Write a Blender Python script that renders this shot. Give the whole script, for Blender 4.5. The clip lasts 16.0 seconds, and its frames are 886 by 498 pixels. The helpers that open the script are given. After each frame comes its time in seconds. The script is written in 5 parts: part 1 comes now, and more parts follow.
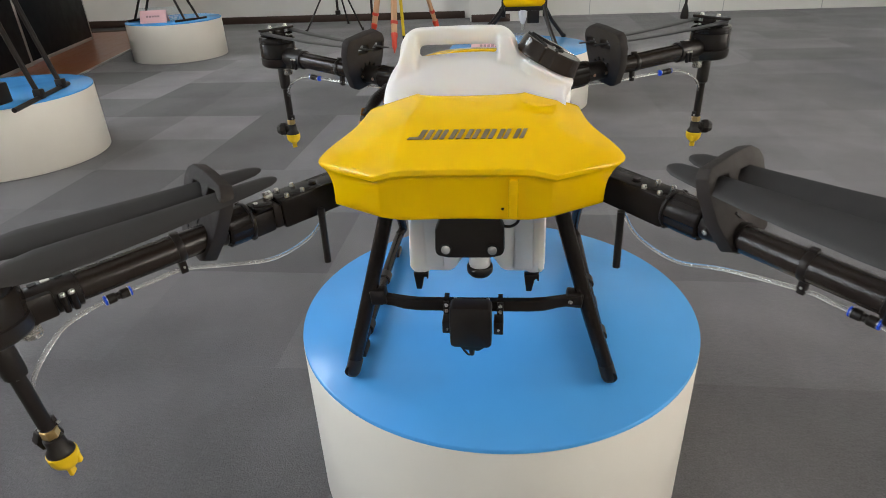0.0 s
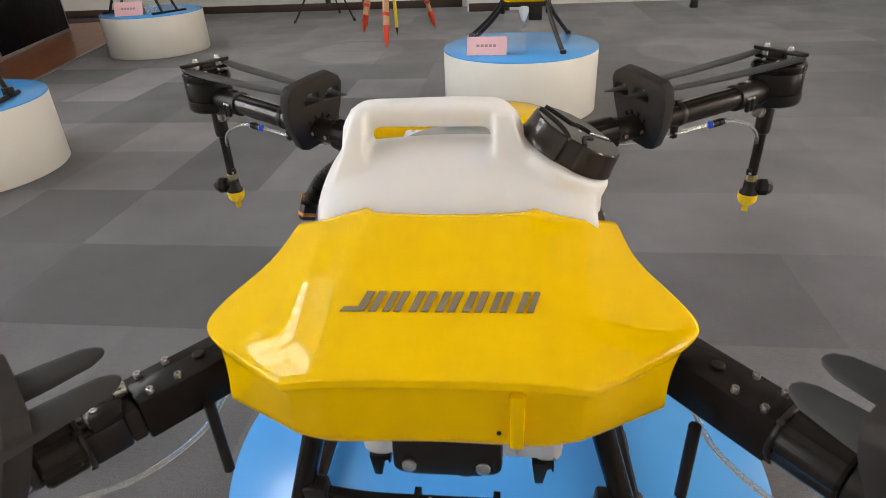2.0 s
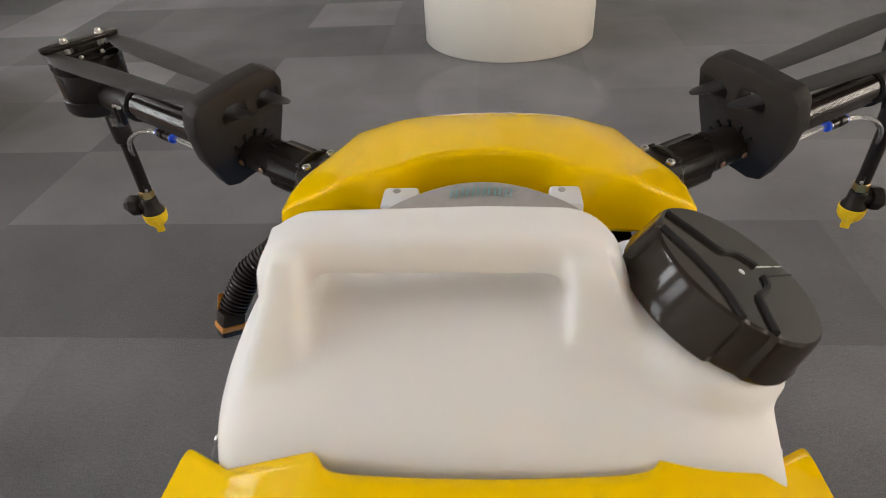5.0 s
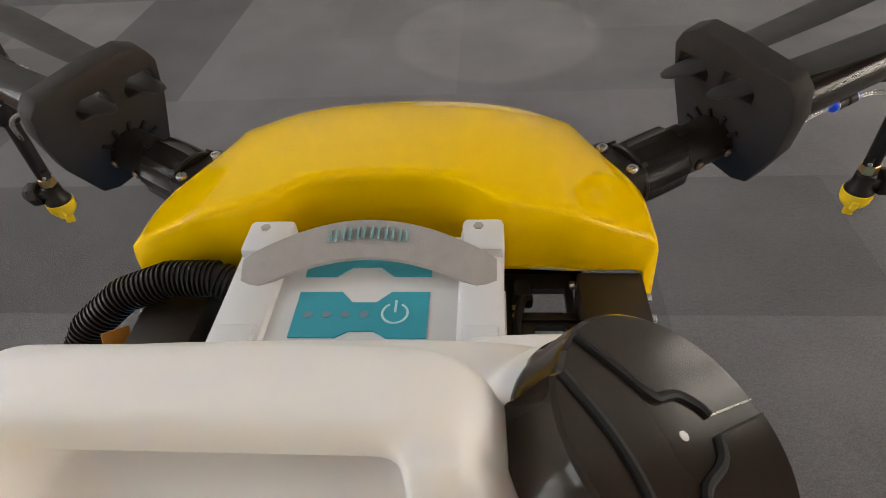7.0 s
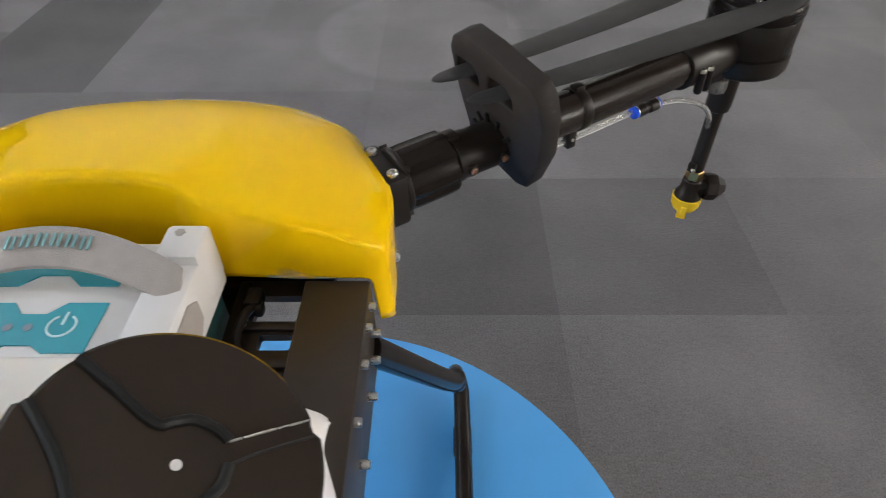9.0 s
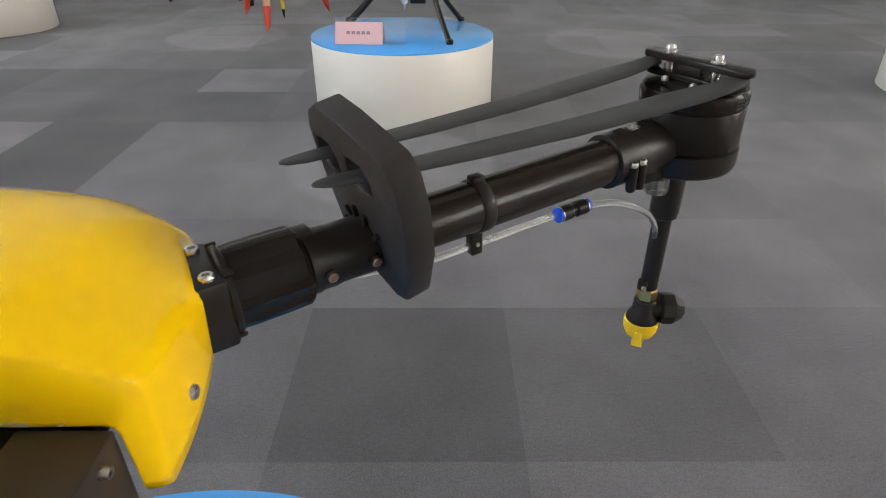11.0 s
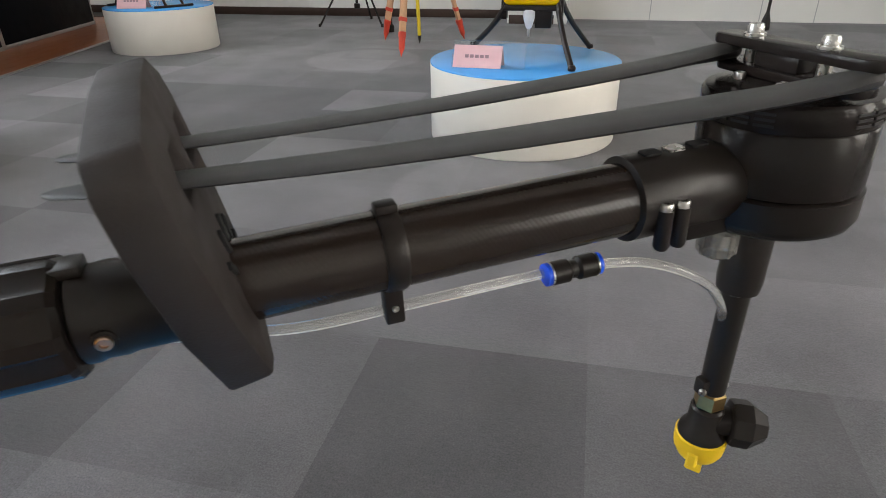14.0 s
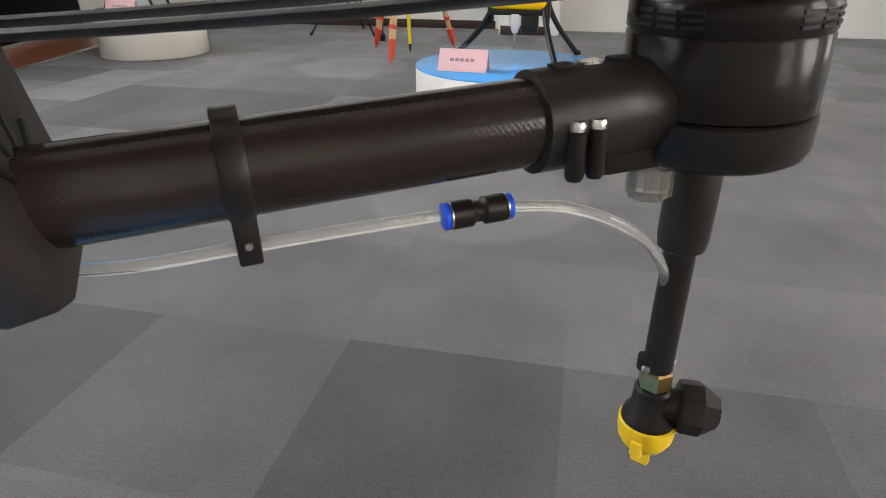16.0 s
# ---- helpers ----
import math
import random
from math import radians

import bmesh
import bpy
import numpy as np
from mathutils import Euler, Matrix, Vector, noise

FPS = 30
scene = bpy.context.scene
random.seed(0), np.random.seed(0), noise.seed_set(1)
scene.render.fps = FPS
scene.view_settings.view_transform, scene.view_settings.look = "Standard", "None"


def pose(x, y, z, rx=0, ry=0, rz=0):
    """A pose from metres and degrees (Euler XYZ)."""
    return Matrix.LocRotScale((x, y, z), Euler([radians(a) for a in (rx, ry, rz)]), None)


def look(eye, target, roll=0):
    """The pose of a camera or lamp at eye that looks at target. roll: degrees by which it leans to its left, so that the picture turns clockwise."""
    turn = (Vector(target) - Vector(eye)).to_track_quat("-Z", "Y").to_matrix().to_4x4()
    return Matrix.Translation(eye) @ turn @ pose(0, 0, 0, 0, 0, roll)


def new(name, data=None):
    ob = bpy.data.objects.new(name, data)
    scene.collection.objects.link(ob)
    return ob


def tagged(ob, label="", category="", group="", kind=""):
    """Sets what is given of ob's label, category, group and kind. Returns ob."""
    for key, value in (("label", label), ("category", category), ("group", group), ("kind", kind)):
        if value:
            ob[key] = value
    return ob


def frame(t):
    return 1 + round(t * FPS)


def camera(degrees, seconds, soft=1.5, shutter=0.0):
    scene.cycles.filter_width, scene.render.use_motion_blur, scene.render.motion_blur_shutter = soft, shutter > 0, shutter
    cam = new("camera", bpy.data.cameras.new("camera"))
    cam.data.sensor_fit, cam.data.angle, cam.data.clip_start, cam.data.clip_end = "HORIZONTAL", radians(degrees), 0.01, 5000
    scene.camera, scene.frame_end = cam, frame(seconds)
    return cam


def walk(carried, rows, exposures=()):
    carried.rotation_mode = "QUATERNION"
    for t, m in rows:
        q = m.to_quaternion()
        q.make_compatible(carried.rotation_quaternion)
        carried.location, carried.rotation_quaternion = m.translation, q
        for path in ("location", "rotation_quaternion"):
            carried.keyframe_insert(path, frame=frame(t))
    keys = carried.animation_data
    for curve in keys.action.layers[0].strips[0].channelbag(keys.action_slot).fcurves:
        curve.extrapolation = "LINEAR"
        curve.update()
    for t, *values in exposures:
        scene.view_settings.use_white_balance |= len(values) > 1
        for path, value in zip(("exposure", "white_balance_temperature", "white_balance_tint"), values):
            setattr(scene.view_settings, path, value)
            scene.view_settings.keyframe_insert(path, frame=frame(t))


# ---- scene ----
cam = camera(72.4, 16.0, soft=0.7, shutter=0.3)
PATH = [
    (0, (0.061, -0.906, 0.965), (-0.164, 0.851, 0.036), -2.5),
    (0.5, (0.033, -0.83, 0.975), (-0.19, 0.909, 0.011), -2.5),
    (1, (0.037, -0.762, 0.978), (-0.185, 0.972, 0.008), -2.6),
    (1.5, (0.054, -0.656, 0.987), (-0.167, 1.078, 0.014), -2.6),
    (2, (0.056, -0.553, 0.994), (-0.167, 1.18, 0.02), -2.7),
    (2.5, (0.038, -0.491, 0.993), (-0.183, 1.24, 0.017), -2.7),
    (3, (-0.002, -0.438, 1.003), (-0.221, 1.294, 0.026), -2.6),
    (3.5, (-0.025, -0.394, 1.002), (-0.214, 1.324, -0.004), -3.1),
    (3.7, (-0.031, -0.382, 0.995), (-0.199, 1.328, -0.029), -3.0),
    (5.8, (0.033, -0.15, 0.99), (-0.129, 1.361, -0.31), -4.3),
    (6, (0.036, -0.141, 0.989), (-0.129, 1.355, -0.328), -4.7),
    (6.5, (0.046, -0.124, 0.982), (-0.118, 1.347, -0.362), -4.6),
    (7, (0.062, -0.109, 0.977), (-0.102, 1.352, -0.379), -4.7),
    (7.5, (0.087, -0.105, 0.97), (-0.074, 1.355, -0.387), -4.6),
    (8, (0.12, -0.103, 0.964), (-0.041, 1.357, -0.394), -4.5),
    (8.5, (0.154, -0.097, 0.963), (0.016, 1.36, -0.399), -3.9),
    (9, (0.19, -0.094, 0.97), (0.172, 1.365, -0.398), -0.6),
    (9.5, (0.219, -0.092, 0.957), (0.24, 1.451, -0.315), -0.5),
    (10, (0.235, -0.081, 0.938), (0.268, 1.554, -0.214), -0.0),
    (10.2, (0.243, -0.074, 0.93), (0.259, 1.581, -0.192), -0.3),
    (12.3, (0.276, 0.064, 0.852), (0.248, 1.84, -0.066), 1.4),
    (12.5, (0.273, 0.065, 0.849), (0.103, 1.829, -0.077), -0.7),
    (13, (0.293, 0.078, 0.852), (-0.166, 1.791, -0.073), -4.9),
    (13.5, (0.333, 0.095, 0.845), (-0.107, 1.813, -0.081), -3.1),
    (14, (0.359, 0.117, 0.841), (-0.045, 1.842, -0.088), -0.8),
    (14.5, (0.382, 0.142, 0.831), (-0.002, 1.87, -0.099), 0.1),
    (15, (0.385, 0.156, 0.835), (0.001, 1.897, -0.07), 0.2),
    (15.5, (0.394, 0.152, 0.813), (0.005, 1.898, -0.082), 0.2),
    (16, (0.397, 0.152, 0.793), (0.008, 1.9, -0.098), 0.0),
]
# The plan below is drawn in units of S metres (carpet tiles of half a metre set it).
S = 1.048


def up(p):
    return Vector(p) * S


# the clip's camera warms its picture slightly over the tank and opens up afterwards
walk(cam, [(t, look(up(eye), up(target), roll)) for t, eye, target, roll in PATH],
     [(0, -0.22, 6400, 9), (1, -0.12, 6350, 10), (2.5, -0.22, 6800, 12), (7.5, -0.46, 6850, 12), (8.6, -0.36, 6500, 11), (9.3, -0.13, 6250, 11), (12.5, -0.12, 6250, 10), (16, 0.06, 6400, 10)])

# ---- world, light ----
world = bpy.data.worlds.new("sky")
scene.world = world
world.use_nodes = True
wn = world.node_tree.nodes
sky = wn.new("ShaderNodeTexSky")
sky.sky_type = "NISHITA"
sky.sun_disc = False
sky.sun_elevation, sky.sun_rotation = radians(48), radians(250)
wn["Background"].inputs["Strength"].default_value = 0.12
world.node_tree.links.new(sky.outputs["Color"], wn["Background"].inputs["Color"])

sun = new("sun", bpy.data.lights.new("sun", "SUN"))
sun.data.energy, sun.data.angle, sun.data.color = 0.65, radians(10), (1.0, 0.95, 0.88)
sun.rotation_euler = (radians(42), 0, radians(-70))


def window_lamp(x, y, z, w, h, facing, watts, colour):
    lamp = new("window_daylight", bpy.data.lights.new("window_daylight", "AREA"))
    lamp.data.shape, lamp.data.size, lamp.data.size_y = "RECTANGLE", w * S, h * S
    lamp.data.energy, lamp.data.color = watts, colour
    lamp.matrix_world = look(up((x, y, z)), up((x + facing[0], y + facing[1], z + facing[2])))


# ---- materials ----
def mat(name, colour, rough=0.5, metal=0.0, coat=0.0, vary=0.0, scale=40.0, bump=0.0, bump_scale=200.0, sss=0.0, trans=0.0, ior=1.45, spec=0.5):
    """A plain surface with a little colour variation at two scales and fine relief."""
    m = bpy.data.materials.new(name)
    m.use_nodes = True
    n, l = m.node_tree.nodes, m.node_tree.links
    b = n["Principled BSDF"]
    b.inputs["Base Color"].default_value = (*colour, 1)
    b.inputs["Roughness"].default_value = rough
    b.inputs["Metallic"].default_value = metal
    b.inputs["Coat Weight"].default_value = coat
    b.inputs["Coat Roughness"].default_value = 0.06
    b.inputs["Transmission Weight"].default_value = trans
    b.inputs["IOR"].default_value = ior
    b.inputs["Specular IOR Level"].default_value = spec
    if sss:
        b.inputs["Subsurface Weight"].default_value = sss
        b.inputs["Subsurface Radius"].default_value = (0.05, 0.042, 0.034)
        b.inputs["Subsurface Scale"].default_value = 0.5
    tc = n.new("ShaderNodeTexCoord")
    if vary:
        big, small = n.new("ShaderNodeTexNoise"), n.new("ShaderNodeTexNoise")
        big.inputs["Scale"].default_value, small.inputs["Scale"].default_value = scale * 0.12, scale
        big.inputs["Detail"].default_value = small.inputs["Detail"].default_value = 4
        add = n.new("ShaderNodeMath")
        add.operation = "ADD"
        ramp = n.new("ShaderNodeMapRange")
        ramp.inputs["From Min"].default_value, ramp.inputs["From Max"].default_value = 0.6, 1.4
        ramp.inputs["To Min"].default_value, ramp.inputs["To Max"].default_value = 1 - vary, 1 + vary
        mul = n.new("ShaderNodeVectorMath")
        mul.operation = "SCALE"
        mul.inputs[0].default_value = colour
        for s in (big, small):
            l.new(tc.outputs["Object"], s.inputs["Vector"])
        l.new(big.outputs["Fac"], add.inputs[0])
        l.new(small.outputs["Fac"], add.inputs[1])
        l.new(add.outputs[0], ramp.inputs["Value"])
        l.new(ramp.outputs["Result"], mul.inputs["Scale"])
        l.new(mul.outputs["Vector"], b.inputs["Base Color"])
        rr = n.new("ShaderNodeMapRange")
        rr.inputs["From Min"].default_value, rr.inputs["From Max"].default_value = 0.3, 0.7
        rr.inputs["To Min"].default_value, rr.inputs["To Max"].default_value = max(0.01, rough * 0.92), min(1, rough * 1.08)
        l.new(small.outputs["Fac"], rr.inputs["Value"])
        l.new(rr.outputs["Result"], b.inputs["Roughness"])
    if bump:
        tex, bp = n.new("ShaderNodeTexNoise"), n.new("ShaderNodeBump")
        tex.inputs["Scale"].default_value = bump_scale
        tex.inputs["Detail"].default_value = 3
        bp.inputs["Strength"].default_value, bp.inputs["Distance"].default_value = bump, 0.002
        l.new(tc.outputs["Object"], tex.inputs["Vector"])
        l.new(tex.outputs["Fac"], bp.inputs["Height"])
        l.new(bp.outputs["Normal"], b.inputs["Normal"])
    return m


YELLOW = mat("glossy_yellow_plastic", (0.95, 0.575, 0.0004), 0.05, vary=0.015, scale=10, spec=0.24)
WHITE_TANK = mat("milky_polyethylene", (0.86, 0.83, 0.81), 0.38, vary=0.03, scale=18, sss=0.55)
BLACK = mat("black_plastic", (0.020, 0.0155, 0.013), 0.36, vary=0.10, scale=25, spec=0.32)
SATIN = mat("black_anodised_metal", (0.018, 0.0140, 0.0122), 0.20, vary=0.06, scale=15, spec=0.2)
PLATE = mat("brown_black_frame_plate", (0.034, 0.025, 0.020), 0.38, vary=0.10, scale=30, spec=0.5)
FOAM = mat("black_foam", (0.0215, 0.0158, 0.0138), 0.7, vary=0.2, scale=90, bump=0.12, bump_scale=900)
BLADE = mat("grey_black_nylon_blade", (0.036, 0.0335, 0.033), 0.5, vary=0.12, scale=50, spec=0.35)
CAP = mat("black_cap_plastic", (0.026, 0.0175, 0.0130), 0.13, vary=0.05, scale=40, spec=0.5)
# near-black paint for the shade in grooves, holes and slots; also black lamp rings
BLACK_AND_SHADE = mat("black_and_recess_shade", (0.004, 0.004, 0.004), 0.6)
STEEL = mat("steel", (0.62, 0.6, 0.57), 0.28, metal=1.0, vary=0.1, scale=300)
BRASS = mat("brass", (0.62, 0.42, 0.17), 0.3, metal=1.0, vary=0.1, scale=300)
COPPER = mat("copper_tinted_steel", (0.60, 0.40, 0.29), 0.32, metal=1.0, vary=0.08, scale=300)
BLUE_RING = mat("blue_collar", (0.01, 0.09, 0.75), 0.3)
HOSE = mat("clear_hose", (0.97, 0.96, 0.93), 0.08, trans=0.83, ior=1.38)
CLEAR = mat("clear_plastic", (0.72, 0.69, 0.64), 0.18, trans=0.85, ior=1.35)
NOZZLE_YELLOW = mat("nozzle_yellow", (0.85, 0.55, 0.01), 0.4, vary=0.06, scale=120)
WHITE_CASE = mat("white_case", (0.69, 0.685, 0.69), 0.4, vary=0.03, scale=60)
TEAL = mat("teal_label", (0.03, 0.33, 0.42), 0.4, vary=0.05, scale=80)
TEAL_PRINT = mat("pale_teal_print", (0.22, 0.42, 0.44), 0.8)
PALE_PRINT = mat("pale_print", (0.55, 0.75, 0.78), 0.5)
RED_PRINT = mat("dim_led_print", (0.20, 0.28, 0.34), 0.4)
STRAP = mat("grey_webbing", (0.40, 0.37, 0.35), 0.85, vary=0.08, scale=150, bump=0.4, bump_scale=1500)
CHROME_PRINT = mat("grey_chrome_letter", (0.36, 0.28, 0.18), 0.35, metal=0.6)
ORANGE = mat("orange_connector", (0.55, 0.22, 0.03), 0.4)
LENS = mat("lamp_lens", (0.6, 0.6, 0.6), 0.12, metal=0.7)
PED_WHITE = mat("white_lacquer_side", (0.78, 0.745, 0.675), 0.3, vary=0.025, scale=9)
PED_BLUE = mat("blue_lacquer_top", (0.088, 0.385, 0.86), 0.2, vary=0.03, scale=9)
WALL = mat("white_wall_paint", (0.78, 0.765, 0.72), 0.7, vary=0.03, scale=4, bump=0.05, bump_scale=60)
BOARD = mat("dark_red_skirting", (0.055, 0.032, 0.024), 0.45, vary=0.15, scale=20)
WOODFLOOR = mat("reddish_wood_floor", (0.26, 0.085, 0.032), 0.30, vary=0.07, scale=5)
CEIL = mat("ceiling_paint", (0.55, 0.54, 0.53), 0.8, vary=0.02, scale=5)
SCREEN = mat("black_screen", (0.004, 0.0045, 0.006), 0.5, vary=0.1, scale=10, spec=0.12)
ALU = mat("aluminium_frame", (0.55, 0.55, 0.54), 0.35, metal=1.0, vary=0.1, scale=50)
PINK = mat("pink_paper_card", (0.80, 0.50, 0.52), 0.6, vary=0.04, scale=40)
PRINT = mat("grey_print", (0.35, 0.22, 0.24), 0.6)
GLASS = mat("window_glass", (0.95, 0.97, 0.96), 0.0, trans=1.0, ior=1.05)
FRAME_WHITE = mat("window_frame_white", (0.75, 0.76, 0.74), 0.4, vary=0.03, scale=20)
TRIPOD_WOOD = mat("pale_tripod_wood", (0.62, 0.36, 0.20), 0.5, vary=0.12, scale=30)
RED = mat("red_paint", (0.62, 0.06, 0.03), 0.4, vary=0.06, scale=40)
YELLOW_POLE = mat("yellow_pole_paint", (0.75, 0.55, 0.02), 0.4, vary=0.05, scale=40)
ACRYLIC = mat("clear_acrylic", (0.9, 0.95, 0.97), 0.05, trans=0.95, ior=1.1)


def carbon():
    m = mat("carbon_tube", (0.026, 0.0185, 0.0150), 0.17)
    n, l = m.node_tree.nodes, m.node_tree.links
    tc, wave = n["Texture Coordinate"], n.new("ShaderNodeTexWave")
    wave.wave_type, wave.bands_direction = "BANDS", "DIAGONAL"
    wave.inputs["Scale"].default_value, wave.inputs["Distortion"].default_value = 190, 1.0
    bp = n.new("ShaderNodeBump")
    bp.inputs["Strength"].default_value, bp.inputs["Distance"].default_value = 0.05, 0.0006
    l.new(tc.outputs["Object"], wave.inputs["Vector"])
    l.new(wave.outputs["Fac"], bp.inputs["Height"])
    l.new(bp.outputs["Normal"], n["Principled BSDF"].inputs["Normal"])
    return m


CARBON = carbon()


def carpet():
    """Grey loop-pile carpet tiles: tone by tile, streaky pile, and three round paler patches."""
    m = bpy.data.materials.new("grey_carpet")
    m.use_nodes = True
    n, l = m.node_tree.nodes, m.node_tree.links
    b = n["Principled BSDF"]
    b.inputs["Roughness"].default_value = 0.8
    b.inputs["Specular IOR Level"].default_value = 0.35
    b.inputs["Sheen Weight"].default_value = 0.12
    info, geo = n.new("ShaderNodeObjectInfo"), n.new("ShaderNodeNewGeometry")
    attr = n.new("ShaderNodeAttribute")
    attr.attribute_name = "tone"
    fine, streak, soft = n.new("ShaderNodeTexNoise"), n.new("ShaderNodeTexNoise"), n.new("ShaderNodeTexNoise")
    sq = n.new("ShaderNodeMapping")
    sq.inputs["Scale"].default_value = (60, 120, 1)
    fine.inputs["Scale"].default_value, fine.inputs["Detail"].default_value = 260, 3
    streak.inputs["Scale"].default_value, streak.inputs["Detail"].default_value = 1, 5
    soft.inputs["Scale"].default_value, soft.inputs["Detail"].default_value = 2.6, 6
    l.new(geo.outputs["Position"], fine.inputs["Vector"])
    l.new(geo.outputs["Position"], sq.inputs["Vector"])
    l.new(sq.outputs["Vector"], streak.inputs["Vector"])
    l.new(geo.outputs["Position"], soft.inputs["Vector"])

    def math_node(op, a, c):
        k = n.new("ShaderNodeMath")
        k.operation = op
        for i, v in enumerate((a, c)):
            if isinstance(v, float):
                k.inputs[i].default_value = v
            else:
                l.new(v, k.inputs[i])
        return k.outputs[0]

    total = math_node("MULTIPLY", fine.outputs["Fac"], 1.4)
    total = math_node("ADD", total, math_node("MULTIPLY", streak.outputs["Fac"], 0.55))
    total = math_node("ADD", total, math_node("MULTIPLY", soft.outputs["Fac"], 1.4))
    total = math_node("MULTIPLY", math_node("ADD", total, -0.4), 1.015)
    value = math_node("MULTIPLY", attr.outputs["Fac"], total)
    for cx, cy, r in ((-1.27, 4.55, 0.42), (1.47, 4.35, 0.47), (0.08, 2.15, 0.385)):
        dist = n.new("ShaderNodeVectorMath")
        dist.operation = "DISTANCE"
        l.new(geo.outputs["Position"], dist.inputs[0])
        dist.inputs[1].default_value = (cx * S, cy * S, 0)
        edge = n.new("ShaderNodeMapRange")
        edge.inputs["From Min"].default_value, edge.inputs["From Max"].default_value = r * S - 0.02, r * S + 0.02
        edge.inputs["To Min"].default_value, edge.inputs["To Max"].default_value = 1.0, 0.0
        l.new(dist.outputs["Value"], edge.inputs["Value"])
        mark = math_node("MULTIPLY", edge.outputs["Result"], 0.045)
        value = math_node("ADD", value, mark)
    mul = n.new("ShaderNodeVectorMath")
    mul.operation = "SCALE"
    mul.inputs[0].default_value = (0.972, 0.932, 0.972)
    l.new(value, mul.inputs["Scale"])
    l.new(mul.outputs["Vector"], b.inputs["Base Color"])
    bp = n.new("ShaderNodeBump")
    bp.inputs["Strength"].default_value, bp.inputs["Distance"].default_value = 0.5, 0.003
    l.new(fine.outputs["Fac"], bp.inputs["Height"])
    l.new(bp.outputs["Normal"], b.inputs["Normal"])
    return m


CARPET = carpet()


# ---- mesh helpers ----
def link(name, bm, material, base=(0, 0, 0), parent=None, smooth=True, angle=35):
    """Turns a bmesh drawn in the plan's units into an object with its origin at base."""
    bm.normal_update()
    bmesh.ops.recalc_face_normals(bm, faces=bm.faces[:])
    for e in bm.edges:
        if len(e.link_faces) == 2 and e.calc_face_angle(0) > radians(angle):
            e.smooth = False
    for f in bm.faces:
        f.smooth = smooth
    bmesh.ops.transform(bm, matrix=Matrix.Scale(S, 4) @ Matrix.Translation(-Vector(base)), verts=bm.verts[:])
    me = bpy.data.meshes.new(name)
    bm.to_mesh(me)
    bm.free()
    me.materials.append(material)
    ob = new(name, me)
    ob.location = up(base)
    if parent:
        ob.parent = parent
        ob.location = up(base) - parent_place(parent)
    return ob


def parent_place(ob):
    v = ob.location.copy()
    while ob.parent:
        ob = ob.parent
        v += ob.location
    return v


def part(name, bm, material, parent, label="", **kw):
    ob = link(name, bm, material, parent_place(parent) / S, parent, **kw)
    return tagged(ob, label)


def thing(name, place, label, category, group="", kind=""):
    ob = new(name)
    ob.empty_display_size = 0.1
    ob.location = up(place)
    return tagged(ob, label, category, group, kind)


def box(x0, x1, y0, y1, z0, z1, bevel=0.0, m=None, segs=2, bm=None):
    own = bmesh.new()
    bmesh.ops.create_cube(own, size=1)
    bmesh.ops.transform(own, matrix=Matrix.Translation(((x0 + x1) / 2, (y0 + y1) / 2, (z0 + z1) / 2)) @ Matrix.Diagonal((x1 - x0, y1 - y0, z1 - z0, 1)), verts=own.verts[:])
    if bevel:
        bmesh.ops.bevel(own, geom=own.edges[:], offset=bevel, segments=segs, profile=0.5, affect="EDGES")
    return finish(own, m, bm)


def finish(own, m, bm):
    if m:
        bmesh.ops.transform(own, matrix=m, verts=own.verts[:])
    if bm is None:
        return own
    tmp = bpy.data.meshes.new("tmp")
    own.to_mesh(tmp)
    own.free()
    bm.from_mesh(tmp)
    bpy.data.meshes.remove(tmp)
    return bm


def lathe(profile, segs=32, m=None, bm=None):
    """Turns (radius, height) pairs round the z axis; ends are closed."""
    own = bmesh.new()
    rings = []
    for r, z in profile:
        if r < 1e-6:
            rings.append([own.verts.new((0, 0, z))])
        else:
            rings.append([own.verts.new((r * math.cos(2 * math.pi * i / segs), r * math.sin(2 * math.pi * i / segs), z)) for i in range(segs)])
    for a, c in zip(rings, rings[1:]):
        for i in range(segs):
            j = (i + 1) % segs
            q = [a[i % len(a)], a[j % len(a)], c[j % len(c)], c[i % len(c)]]
            q = list(dict.fromkeys(q))
            if len(q) > 2:
                own.faces.new(q)
    for ring, first in ((rings[0], True), (rings[-1], False)):
        if len(ring) > 2:
            own.faces.new(ring[::-1] if first else ring)
    return finish(own, m, bm)


